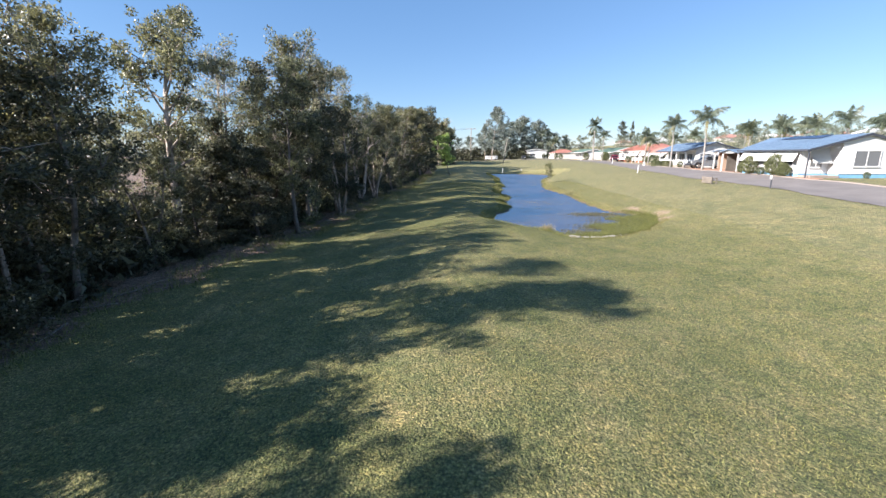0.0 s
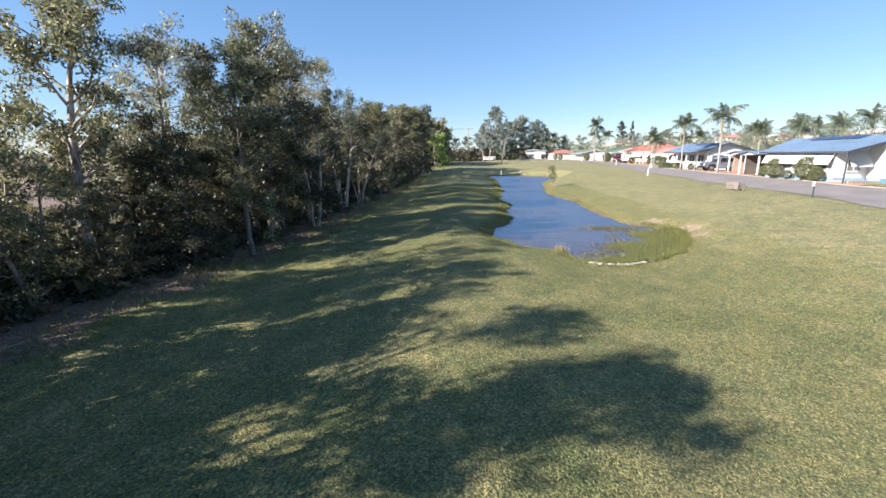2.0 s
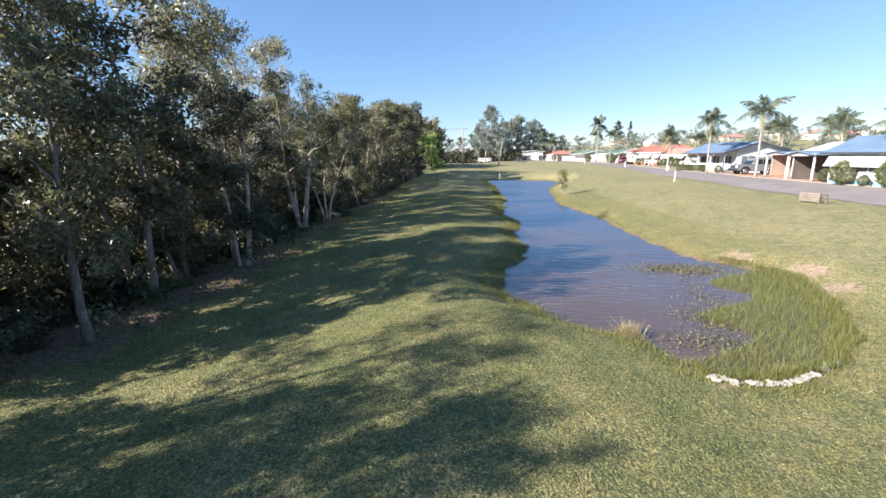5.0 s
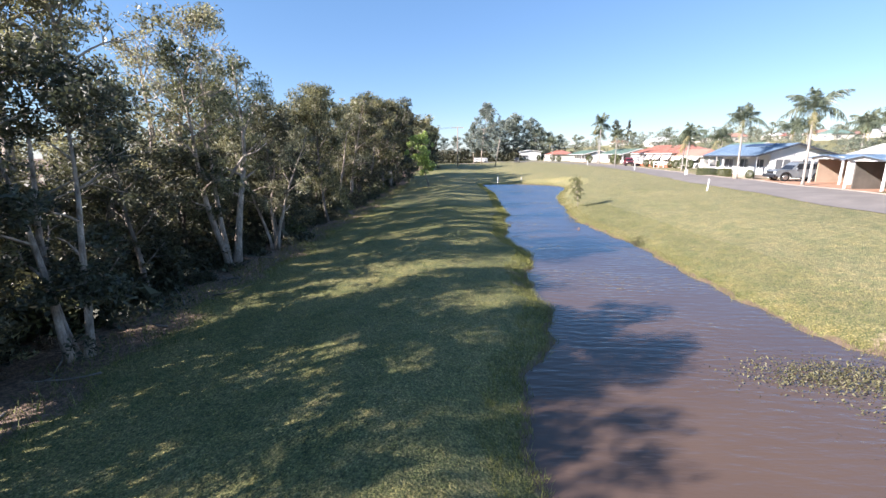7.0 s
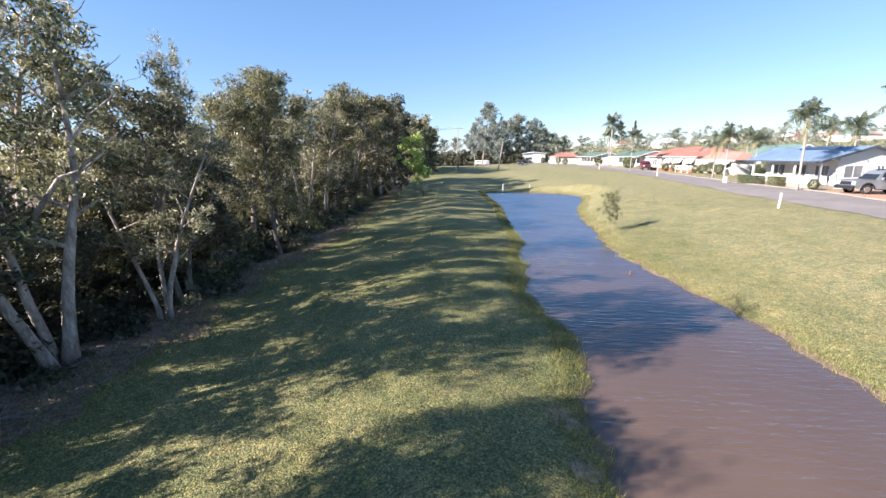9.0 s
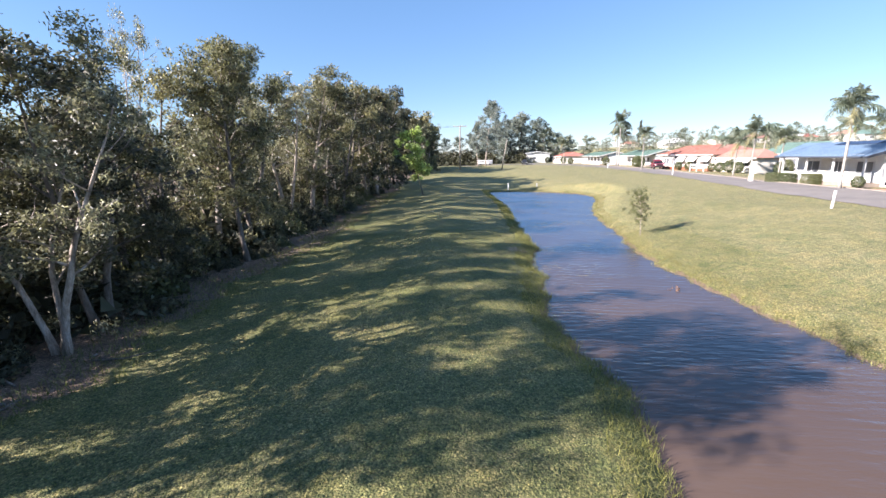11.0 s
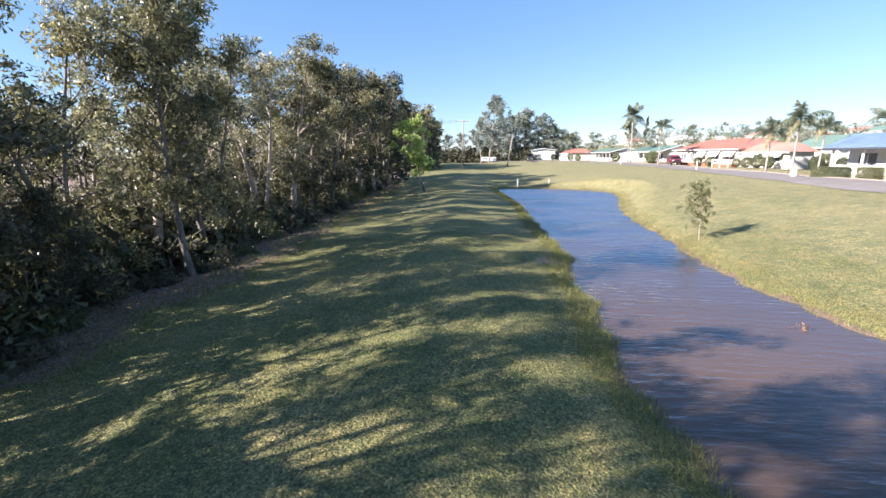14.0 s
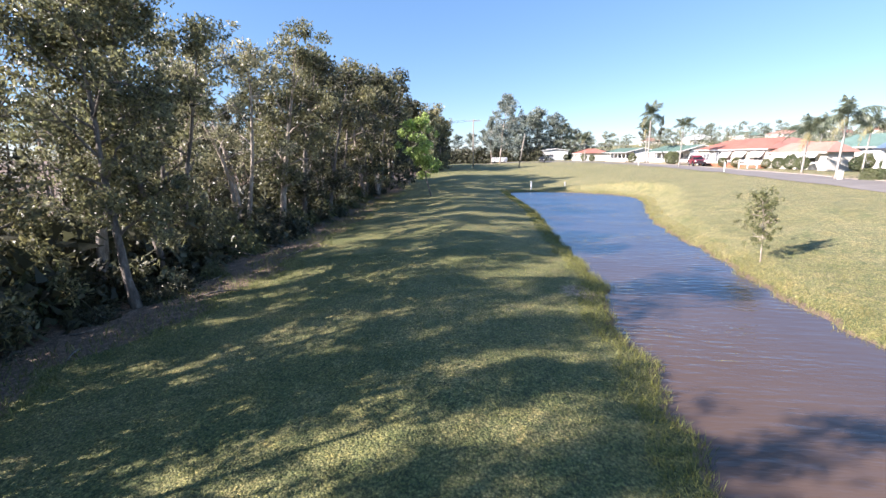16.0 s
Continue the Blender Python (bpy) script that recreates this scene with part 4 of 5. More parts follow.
DISTANT = [tree_kind(65, 10, 2.3, 0.12, 130, 3600, 0.34, 0.19, LEAF_HAZED_BLUE, BARK_DARK, 1, 0.55, 0.13, 0.25, split=False, boughs=16, twigs=1),
           tree_kind(66, 10, 2.4, 0.15, 130, 3600, 0.34, 0.19, LEAF_HAZED, BARK_GREY, 2, 0.55, 0.12, 0.25, split=False, boughs=16, twigs=1)]
TALL = tree_kind(67, 10, 2.4, 0.3, 150, 6000, 0.26, 0.14, LEAF_HAZED_BLUE, BARK_PALE, 1, 0.55, 0.15, 0.0, split=False, boughs=22, twigs=2, wide_at=0.45)
plant_tree(TALL, 13.2, 192, 2.4, 0.3, "tall_gum_tree", "tall gum with pale trunk beyond the lawn", "distant trees", 0.9)
plant_tree(TALL, 10.6, 197, 1.75, 2.3, "tall_gum_tree", "tall gum with pale trunk beyond the lawn", "distant trees", 0.7)
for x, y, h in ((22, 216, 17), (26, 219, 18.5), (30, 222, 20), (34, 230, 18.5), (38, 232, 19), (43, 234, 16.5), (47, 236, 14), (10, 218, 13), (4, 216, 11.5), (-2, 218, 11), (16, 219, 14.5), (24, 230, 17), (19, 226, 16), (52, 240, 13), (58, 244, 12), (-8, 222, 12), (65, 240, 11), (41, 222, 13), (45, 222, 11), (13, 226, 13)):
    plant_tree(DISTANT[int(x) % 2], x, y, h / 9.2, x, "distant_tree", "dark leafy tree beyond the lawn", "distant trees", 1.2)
for k in range(36):
    bush(3, -10 + 1.25 * k + frng.uniform(-0.6, 0.6), 213.5 + 0.12 * k + frng.uniform(-1, 2), frng.uniform(4.4, 6.4), k, "hedge_shrub", "dark shrub in the far hedge", "far hedge")
for k in range(22):
    bush(3, -14 + 1.3 * k + frng.uniform(-0.5, 0.5), 218 + frng.uniform(-1, 1), frng.uniform(5.5, 7.5), k, "hedge_shrub", "dark shrub in the far hedge", "far hedge")
for x, y, h, s in ((142.0, 386.0, 21.0, 1.3), (118.0, 306.0, 17.0, 0.62)):
    plant_tree(CONIFER, x, y, h / 10, x, "conifer", "dark pointed conifer standing on the far slope", "distant trees", s)


# ---- palms ----
def frond_mesh(seed, length, arch, mat):
    """One feather frond: an arching midrib with hanging leaflets."""
    rng = np.random.default_rng(seed)
    s = Shape()
    pts = []
    for i in range(9):
        f = i / 8
        pts.append(Vector((length * (f - 0.2 * f * f), 0.08 * length * f * f * rng.uniform(-1, 1), length * (0.62 * f - arch * f * f))))
    s.tube(pts, [0.03 * (1 - 0.85 * i / 8) for i in range(9)], 4)
    for i in range(52):
        f = 0.12 + 0.88 * i / 51
        k = min(7, int(f * 8))
        p = pts[k].lerp(pts[k + 1], f * 8 - k)
        d = (pts[k + 1] - pts[k]).normalized()
        ln = length * 0.31 * math.sin(math.pi * min(1, 0.2 + 0.76 * f)) * rng.uniform(0.75, 1.2)
        for side in (-1, 1):
            out = (Vector((0, side * 0.9, -0.5 - 0.9 * f)) + d * 0.5 + Vector(rng.normal(0, 0.28, 3))).normalized()
            w = d * 0.024
            mid = p + out * ln * 0.5 + Vector((0, 0, 0.015))
            tip = p + out * ln + Vector((0, 0, -0.22 * ln))
            s.add([p - w * 0.5, p + w * 0.5, mid + w, mid - w], [(0, 1, 2, 3)])
            s.add([mid - w, mid + w, tip], [(0, 1, 2)])
    return s.mesh("frond", mat)


FRONDS = [frond_mesh(71, 2.2, 0.42, PALM_LEAF), frond_mesh(72, 2.6, 0.7, PALM_LEAF), frond_mesh(73, 2.5, 1.0, PALM_LEAF), frond_mesh(74, 2.0, 1.5, PALM_DEAD)]


def palm(x, y, tall, seed, lean=0.03, label="slender palm with arching green fronds on the verge", fronds=13, size=1.0, group="palms along the street"):
    rng = np.random.default_rng(seed)
    ob = thing("palm_tree", Matrix.Translation(at(x, y, -0.05)), label, "palm", group)
    a = rng.uniform(0, 6.28)
    stem = tall - 1.9 * size
    tr = Shape()
    pts = [(lean * stem * (i / 10) ** 2 * math.cos(a), lean * stem * (i / 10) ** 2 * math.sin(a), stem * i / 10) for i in range(11)]
    tr.tube(pts, [0.17 * size] + [0.105 * size * (1 - 0.25 * i / 10) for i in range(1, 11)], 9)
    part("trunk", tr, PALM_TRUNK, ob, "", True)
    top = Vector(pts[-1])
    cs = Shape().tube([top, top + Vector((0, 0, 0.35 * size)), top + Vector((0, 0, 0.8 * size))], [0.09 * size, 0.11 * size, 0.06 * size], 9)
    part("crownshaft", cs, PALM_SHAFT, ob, "", True)
    hub = top + Vector((0, 0, 0.72 * size))
    for k in range(fronds):
        g = k / fronds
        kind = 0 if g < 0.3 else 1 if g < 0.55 else 2 if g < 0.85 else 3
        rise = (-1.05, -0.6, -0.15, 0.35)[kind] + rng.uniform(-0.3, 0.3)
        m = Matrix.Translation(hub) @ Matrix.Rotation(k * 2.4 + rng.uniform(-0.8, 0.8), 4, 'Z') @ Matrix.Rotation(rise, 4, 'Y') @ Matrix.Rotation(rng.uniform(-0.35, 0.35), 4, 'X') @ Matrix.Scale(size * rng.uniform(0.8, 1.2), 4)
        part("frond", FRONDS[kind], None, ob, "yellowed drooping frond" if kind == 3 else "", False, m)
    return ob


palm(33.8, 61.3, 8.0, 1, 0.02, size=1.15)
palm(33.8, 70.4, 7.6, 2, 0.015, size=1.05)
palm(34.9, 82.8, 6.6, 3, 0.015, size=1.0)
palm(40.2, 93.7, 5.7, 4, 0.02, "short palm with yellowish green fronds", size=1.05)
palm(38.3, 118.0, 8.0, 5, 0.02, size=1.0)
palm(43.6, 143.5, 12.6, 6, 0.02, "tall palm with a wide green head", size=1.6)
palm(44.4, 147.0, 9.6, 7, 0.04, size=1.4)
palm(37.0, 172.0, 8.0, 8, 0.04, size=1.2)
palm(43.5, 90.0, 6.0, 9, 0.012, size=0.9)
for x, y, h, s in ((50, 70, 7.4, 1.2), (47, 60, 6.6, 1.1), (56, 66, 8.0, 1.2), (60, 84, 8.0, 1.3), (62, 96, 8.4, 1.3), (49, 52, 6.6, 1.1), (70, 110, 9, 1.4), (64, 122, 8, 1.3), (76, 100, 9, 1.4), (68, 74, 8, 1.2)):
    palm(x, y, h, int(x * y), 0.03, "palm with a drooping head behind the houses", 12, s, "palms behind the houses")


# ---- houses ----
def sloped(s, a, b, c, d, t=0.06):
    """A slab of thickness t on four corners."""
    p = [Vector(q) for q in (a, b, c, d)]
    n = (p[1] - p[0]).cross(p[3] - p[0]).normalized()
    if n.z < 0:
        n = -n
    s.add([q for q in p] + [q - n * t for q in p], [(0, 1, 2, 3), (7, 6, 5, 4), (0, 4, 5, 1), (1, 5, 6, 2), (2, 6, 7, 3), (3, 7, 4, 0)])
    return s


def window(parent, x, y, z, w, h, facing, name="window"):
    """A framed window on a wall that faces -x (facing 'w') or -y ('s')."""
    m = Matrix.Translation((x, y, z)) @ Matrix.Rotation(-math.pi / 2 if facing == 'w' else 0, 4, 'Z')
    fr = Shape()
    fr.box(0, -0.05, 0, 0.07, 0.03, h).box(w - 0.07, -0.05, 0, w, 0.03, h).box(0.07, -0.05, 0, w - 0.07, 0.03, 0.07).box(0.07, -0.05, h - 0.07, w - 0.07, 0.03, h)
    fr.box(w / 2 - 0.03, -0.045, 0.07, w / 2 + 0.03, 0.03, h - 0.07)
    f = part(name, fr, WHITE, parent, "", False, m)
    part("pane", Shape().box(0.07, -0.015, 0.07, w - 0.07, 0.01, h - 0.07), GLASS, f)
    part("sill", Shape().box(-0.05, -0.1, -0.06, w + 0.05, 0.02, 0), WHITE, f)
    return f


def awning(parent, x, y, z, w, drop, out, facing):
    """A white canvas awning hung over a window, sloping outwards."""
    m = Matrix.Translation((x, y, z)) @ Matrix.Rotation(-math.pi / 2 if facing == 'w' else 0, 4, 'Z')
    s = sloped(Shape(), (0, -0.05, 0), (w, -0.05, 0), (w, -out, -drop), (0, -out, -drop), 0.025)
    part("awning", s, AWNING, parent, "white canvas awning", False, m)


def house(x0, y0, length, width, eave, ridge, roof_mat, label, wall_mat=WHITE, skirt=None, porch=0.0, windows=(), awnings=(), over=0.5, turn=0.0, name="house", hip=0.0, floor=0.35, south=None, skew=0.0, panels=0, door=None):
    """A low house; local x runs back from the street, local y along it. Its gables face along y."""
    ob = thing(name, Matrix.Translation(at(x0, y0)) @ Matrix.Rotation(turn, 4, 'Z'), label, "house", "houses along the street")
    hw = width / 2
    wall = Shape()
    z0 = -0.6
    low = floor if skirt else z0
    px = porch
    wall.box(px, 0, low, px + 0.12, length, eave)
    wall.box(width - 0.12, 0, low, width, length, eave)
    for yy in (0, length - 0.12):
        wall.add([(px + 0.12, yy, low), (width - 0.12, yy, low), (width - 0.12, yy, eave), (hw, yy, ridge - 0.12 if not hip else eave), (px + 0.12, yy, eave + (ridge - eave) * (px / hw) * (not hip)),
                  (px + 0.12, yy + 0.12, low), (width - 0.12, yy + 0.12, low), (width - 0.12, yy + 0.12, eave), (hw, yy + 0.12, ridge - 0.12 if not hip else eave), (px + 0.12, yy + 0.12, eave + (ridge - eave) * (px / hw) * (not hip))],
                 [(0, 1, 2, 3, 4), (9, 8, 7, 6, 5), (0, 5, 6, 1), (1, 6, 7, 2), (2, 7, 8, 3), (3, 8, 9, 4), (4, 9, 5, 0)])
    part("wall", wall, wall_mat, ob)
    boards = Shape()
    z = floor + 0.2
    while z < eave - 0.05:
        boards.box(px - 0.012, 0.05, z, px, length - 0.05, z + 0.02)
        z += 0.2
    part("cladding", boards, wall_mat, ob)
    if skirt:
        part("skirting", Shape().box(px + 0.03, 0.03, z0, width - 0.03, length - 0.03, floor), skirt, ob, "blue painted base boards")
    rise = (ridge - eave) / hw
    e = -over
    ez = eave - over * rise * 0.9
    roof = Shape()
    y_a, y_b = -(over if south is None else south), length + over
    sloped(roof, (e, y_a, ez), (hw, y_a + hip, ridge), (hw, y_b - hip + skew, ridge), (e, y_b, ez))
    sloped(roof, (width + over, y_a, ez), (hw, y_a + hip, ridge), (hw, y_b - hip + skew, ridge), (width + over, y_b + skew, ez))
    if hip:
        sloped(roof, (e, y_a, ez), (hw, y_a + hip, ridge), (hw, y_a + hip, ridge), (width + over, y_a, ez))
        sloped(roof, (e, y_b, ez), (hw, y_b - hip, ridge), (hw, y_b - hip, ridge), (width + over, y_b, ez))
    rf = part("roof", roof, roof_mat, ob)
    ribs = Shape()
    n = int((y_b - y_a) / 0.45)
    for k in range(n + 1):
        yy = y_a + (y_b - y_a) * k / n
        cut = 1.0
        if hip:
            cut = min(1.0, min(yy - y_a, y_b - yy) / hip)
        if cut > 0.08:
            ribs.tube([(e, yy, ez + 0.02), (e + (hw - e) * cut, yy, ez + (ridge - ez) * cut + 0.02)], [0.022, 0.022], 4)
    part("rib", ribs, roof_mat, rf)
    gut = Shape().box(e - 0.1, y_a, ez - 0.16, e + 0.0, y_b, ez - 0.01)
    part("gutter", gut, DARK_PAINT if roof_mat in (ROOF_BLUE,) else WHITE, ob)
    if not hip:
        for k in range(panels):
            s0, s1 = 0.74, 0.95
            p0 = length * 0.28 + k * 1.05
            quad = [(e + (hw - e) * s, yy, ez + (ridge - ez) * s + 0.1) for s, yy in ((s0, p0), (s1, p0), (s1, p0 + 1.0), (s0, p0 + 1.0))]
            part("solar_panel", sloped(Shape(), *quad, 0.04), PANEL, rf, "dark blue solar panel")
        for yy in (y_a - 0.03,) if skew else (y_a - 0.03, y_b):
            fa = Shape()
            sloped(fa, (e, yy, ez), (hw, yy, ridge), (hw, yy + 0.03, ridge), (e, yy + 0.03, ez), 0.2)
            sloped(fa, (width + over, yy, ez), (hw, yy, ridge), (hw, yy + 0.03, ridge), (width + over, yy + 0.03, ez), 0.2)
            part("bargeboard", fa, DARK_PAINT if roof_mat in (ROOF_BLUE,) else WHITE, ob)
    if porch:
        part("porch_floor", Shape().box(0, 0, z0, px, length, floor), skirt or CONCRETE, ob)
        n = max(2, int(length / 2.6))
        for k in range(n + 1):
            yy = (length - 0.14) * k / n
            part("post", Shape().box(0.0, yy, floor, 0.14, yy + 0.14, eave - 0.02), WHITE, ob)
            if k < n:
                part("rail", Shape().box(0.03, yy + 0.14, floor, 0.1, yy + (length - 0.14) / n, floor + 0.75), WHITE, ob, "white boarded porch rail")
        part("beam", Shape().box(0.0, 0, eave - 0.22, 0.14, length, eave - 0.02), WHITE, ob)
        part("soffit", Shape().box(0.0, 0, eave - 0.02, px, length, eave + 0.02), WHITE, ob)
    if door is not None:
        dr = part("door", Shape().soft_box(px - 0.05, door, floor - 0.02, px + 0.02, door + 0.9, floor + 2.05, 0.01), CREAM, ob, "pale panelled front door")
        part("handle", Shape().tube([(px - 0.11, door + 0.78, floor + 0.98), (px - 0.11, door + 0.68, floor + 0.98)], [0.02, 0.02], 6), STEEL, dr)
        part("door_frame", Shape().box(px - 0.03, door - 0.1, floor, px + 0.01, door - 0.005, floor + 2.15).box(px - 0.03, door + 0.905, floor, px + 0.01, door + 1.0, floor + 2.15).box(px - 0.03, door - 0.005, floor + 2.06, px + 0.01, door + 0.905, floor + 2.15), WHITE, ob)
    for f, yy, z, w, h in windows:
        if f == 'w':
            window(ob, px - 0.005, yy + w, z, w, h, 'w')
        else:
            window(ob, yy, -0.005, z, w, h, 's')
    for f, yy, z, w, drop, out in awnings:
        if f == 'w':
            awning(ob, px, yy + w, z, w, drop, out, 'w')
        else:
            awning(ob, yy, 0, z, w, drop, out, 's')
    return ob


first = house(32.6, 43.0, 8.0, 9.4, 2.72, 3.98, ROOF_BLUE, "white house with blue metal roof, awnings and blue base", WHITE, BLUE_SKIRT, south=1.5, skew=2.6, panels=5,
              windows=[('w', 0.7, 0.95, 2.2, 1.1), ('w', 3.5, 0.95, 2.2, 1.1), ('w', 5.9, 0.95, 1.8, 1.1), ('s', 0.9, 0.9, 1.2, 1.2)],
              awnings=[('w', 0.05, 2.62, 2.92, 1.15, 0.62), ('w', 3.03, 2.62, 2.92, 1.15, 0.62), ('w', 6.02, 2.62, 1.95, 1.15, 0.62), ('s', 0.7, 2.62, 1.7, 1.3, 0.75)])
# the post's dark colour stands in for the shade under the eave
part("post", Shape().box(-0.42, -1.46, -0.3, -0.34, -1.38, 2.5), DARK_PAINT, first, "slender porch post with its shade put into a dark colour")
part("porch_floor", Shape().box(0.0, -1.5, -0.6, 2.55, -0.01, 0.2), CONCRETE, first)
part("bay", Shape().extrude([(2.6, 0.35), (9.38, 0.35), (9.38, 2.68), (4.7, 3.9), (2.6, 3.3)], -1.3, -0.01), WHITE, first)
part("bay_base", Shape().box(2.65, -1.25, -0.6, 9.33, -0.02, 0.345), BLUE_SKIRT, first)
bay_window = window(first, 3.7, -1.305, 1.0, 2.3, 1.45, 's')
part("curtain", Shape().box(0.1, 0.03, 0.1, 0.6, 0.06, 1.4), CREAM, bay_window)
house(36.6, 71.6, 9.0, 8.6, 2.75, 4.0, ROOF_BLUE, "white house with blue metal roof and open front porch", WHITE, None, 1.6, skew=2.4, panels=4, door=5.15,
      windows=[('w', 0.8, 1.0, 1.6, 1.2), ('w', 3.4, 1.0, 1.6, 1.2), ('w', 6.2, 0.9, 1.8, 1.3), ('s', 2.2, 1.0, 1.8, 1.2), ('s', 5.2, 1.1, 0.8, 1.1)])
house(44.5, 56.0, 13.0, 8.0, 2.6, 3.8, ROOF_PALE, "white house with pale roof set back from the street", WHITE, windows=[('w', 2.0, 1.0, 1.8, 1.2), ('s', 2.0, 1.0, 1.8, 1.2)])
red_house = house(46.0, 108.0, 19.0, 9.0, 3.0, 4.6, ROOF_RED, "cream house with red roof and white awnings", CREAM, hip=3.0, door=13.6,
      windows=[('w', 1.0, 1.0, 2.0, 1.3), ('w', 5.0, 1.0, 2.0, 1.3), ('w', 11.5, 0.7, 1.6, 1.8), ('w', 15.0, 0.9, 2.0, 1.3)], awnings=[('w', 0.5, 2.6, 3.2, 1.0, 0.8), ('w', 4.6, 2.6, 3.0, 1.0, 0.8), ('w', 8.4, 2.6, 2.8, 1.1, 0.8)])
house(46.5, 98.4, 9.3, 3.2, 2.6, 3.6, ROOF_PINK, "cream house wing with faded red roof and awnings", CREAM, hip=1.4,
      windows=[('w', 1.5, 0.9, 2.2, 1.2), ('w', 6.0, 0.9, 2.2, 1.2)], awnings=[('w', 0.8, 2.5, 3.6, 0.9, 0.9), ('w', 5.2, 2.5, 3.6, 0.9, 0.9)])
part("base", Shape().box(-0.95, 0.0, -0.6, -0.03, 16.5, 0.5), BRICK, red_house, "low red brick base before the house")
house(53.0, 98.6, 8.0, 8.0, 3.1, 4.7, ROOF_GREEN, "white house with green metal roof behind palms", WHITE, door=3.3, windows=[('w', 0.8, 1.0, 1.8, 1.2), ('w', 5.0, 1.0, 1.8, 1.2), ('s', 1.4, 1.0, 1.6, 1.2)])
house(48.0, 138.0, 17.0, 9.0, 2.8, 4.1, ROOF_GREEN, "low house with green metal roof and open carport", WHITE, None, 2.2, door=6.4, windows=[('w', 3.0, 1.0, 2.0, 1.2), ('w', 9.0, 1.0, 2.0, 1.2)])
house(44.2, 159.0, 18.0, 9.0, 2.8, 3.9, ROOF_GREEN, "low house with green metal roof and open carport", WHITE, None, 2.2, door=6.4, windows=[('w', 3.0, 1.0, 2.0, 1.2), ('w', 9.0, 1.0, 2.0, 1.2)])
house(40.5, 187.0, 15.0, 9.0, 2.7, 4.1, ROOF_RED, "cream house with red tiled roof far down the street", CREAM, hip=2.8, door=5.6, windows=[('w', 2.0, 1.0, 2.0, 1.2), ('w', 8.0, 1.0, 2.0, 1.2), ('w', 12.0, 1.0, 2.0, 1.2)])
house(32.1, 213.5, 14.0, 9.6, 4.0, 4.6, ROOF_PALE, "long white building with pale roof far down the street", WHITE, windows=[('w', 2.0, 1.2, 2.0, 1.0), ('s', 2.0, 1.2, 2.0, 1.0)])


# ---- carport by the first house ----
def carport(x, y, depth, span, tall, rise, inside, near=None):
    ob = thing("carport", Matrix.Translation(at(x, y)), "white carport with small blue gabled roof", "carport")
    for px in (0.0, depth - 0.12):
        for py in (0.0, span - 0.12):
            part("post", Shape().box(px, py, -0.1, px + 0.14, py + 0.14, tall), WHITE, ob)
    part("beam", Shape().box(-0.02, 0, tall, 0.12, span, tall + 0.22), WHITE, ob)
    part("beam", Shape().box(depth - 0.12, 0, tall, depth + 0.02, span, tall + 0.22), WHITE, ob)
    part("gable", Shape().loft([[(0.0, 0.1, tall + 0.22), (0.0, span - 0.1, tall + 0.22), (0.0, span / 2, tall + 0.22 + rise)], [(0.08, 0.1, tall + 0.22), (0.08, span - 0.1, tall + 0.22), (0.08, span / 2, tall + 0.22 + rise)]]), WHITE, ob)
    r = Shape()
    sloped(r, (-0.4, -0.3, tall + 0.12), (-0.4, span / 2, tall + 0.3 + rise), (depth + 0.3, span / 2, tall + 0.3 + rise), (depth + 0.3, -0.3, tall + 0.12))
    sloped(r, (-0.4, span + 0.3, tall + 0.12), (-0.4, span / 2, tall + 0.3 + rise), (depth + 0.3, span / 2, tall + 0.3 + rise), (depth + 0.3, span + 0.3, tall + 0.12))
    part("roof", r, ROOF_BLUE, ob)
    part("side_wall", Shape().box(0.6, span - 0.16, -0.1, depth - 0.14, span - 0.06, tall), inside, ob, "boarded side wall")
    if near:
        part("side_wall", Shape().box(0.5, 0.02, -0.1, depth - 0.14, 0.12, tall), near, ob, "white boarded side wall")
    part("back_wall", Shape().box(depth + 0.03, 0, -0.1, depth + 0.13, span, tall + 0.2), inside, ob)
    return ob


carport(34.0, 54.3, 7.5, 3.2, 2.25, 0.18, SHADED_BOARD)
carport(37.2, 61.4, 6.0, 3.4, 2.35, 0.12, GARAGE, WHITE)


# ---- cars ----
WHEEL_TYRE = Shape().disc((0, -0.12, 0), (0, 1, 0), 0.385, 0.25, 20, 0.05).mesh("tyre", RUBBER, True)
WHEEL_RIM = Shape().disc((0, -0.135, 0), (0, 1, 0), 0.23, 0.28, 14, 0.02).mesh("rim", STEEL)


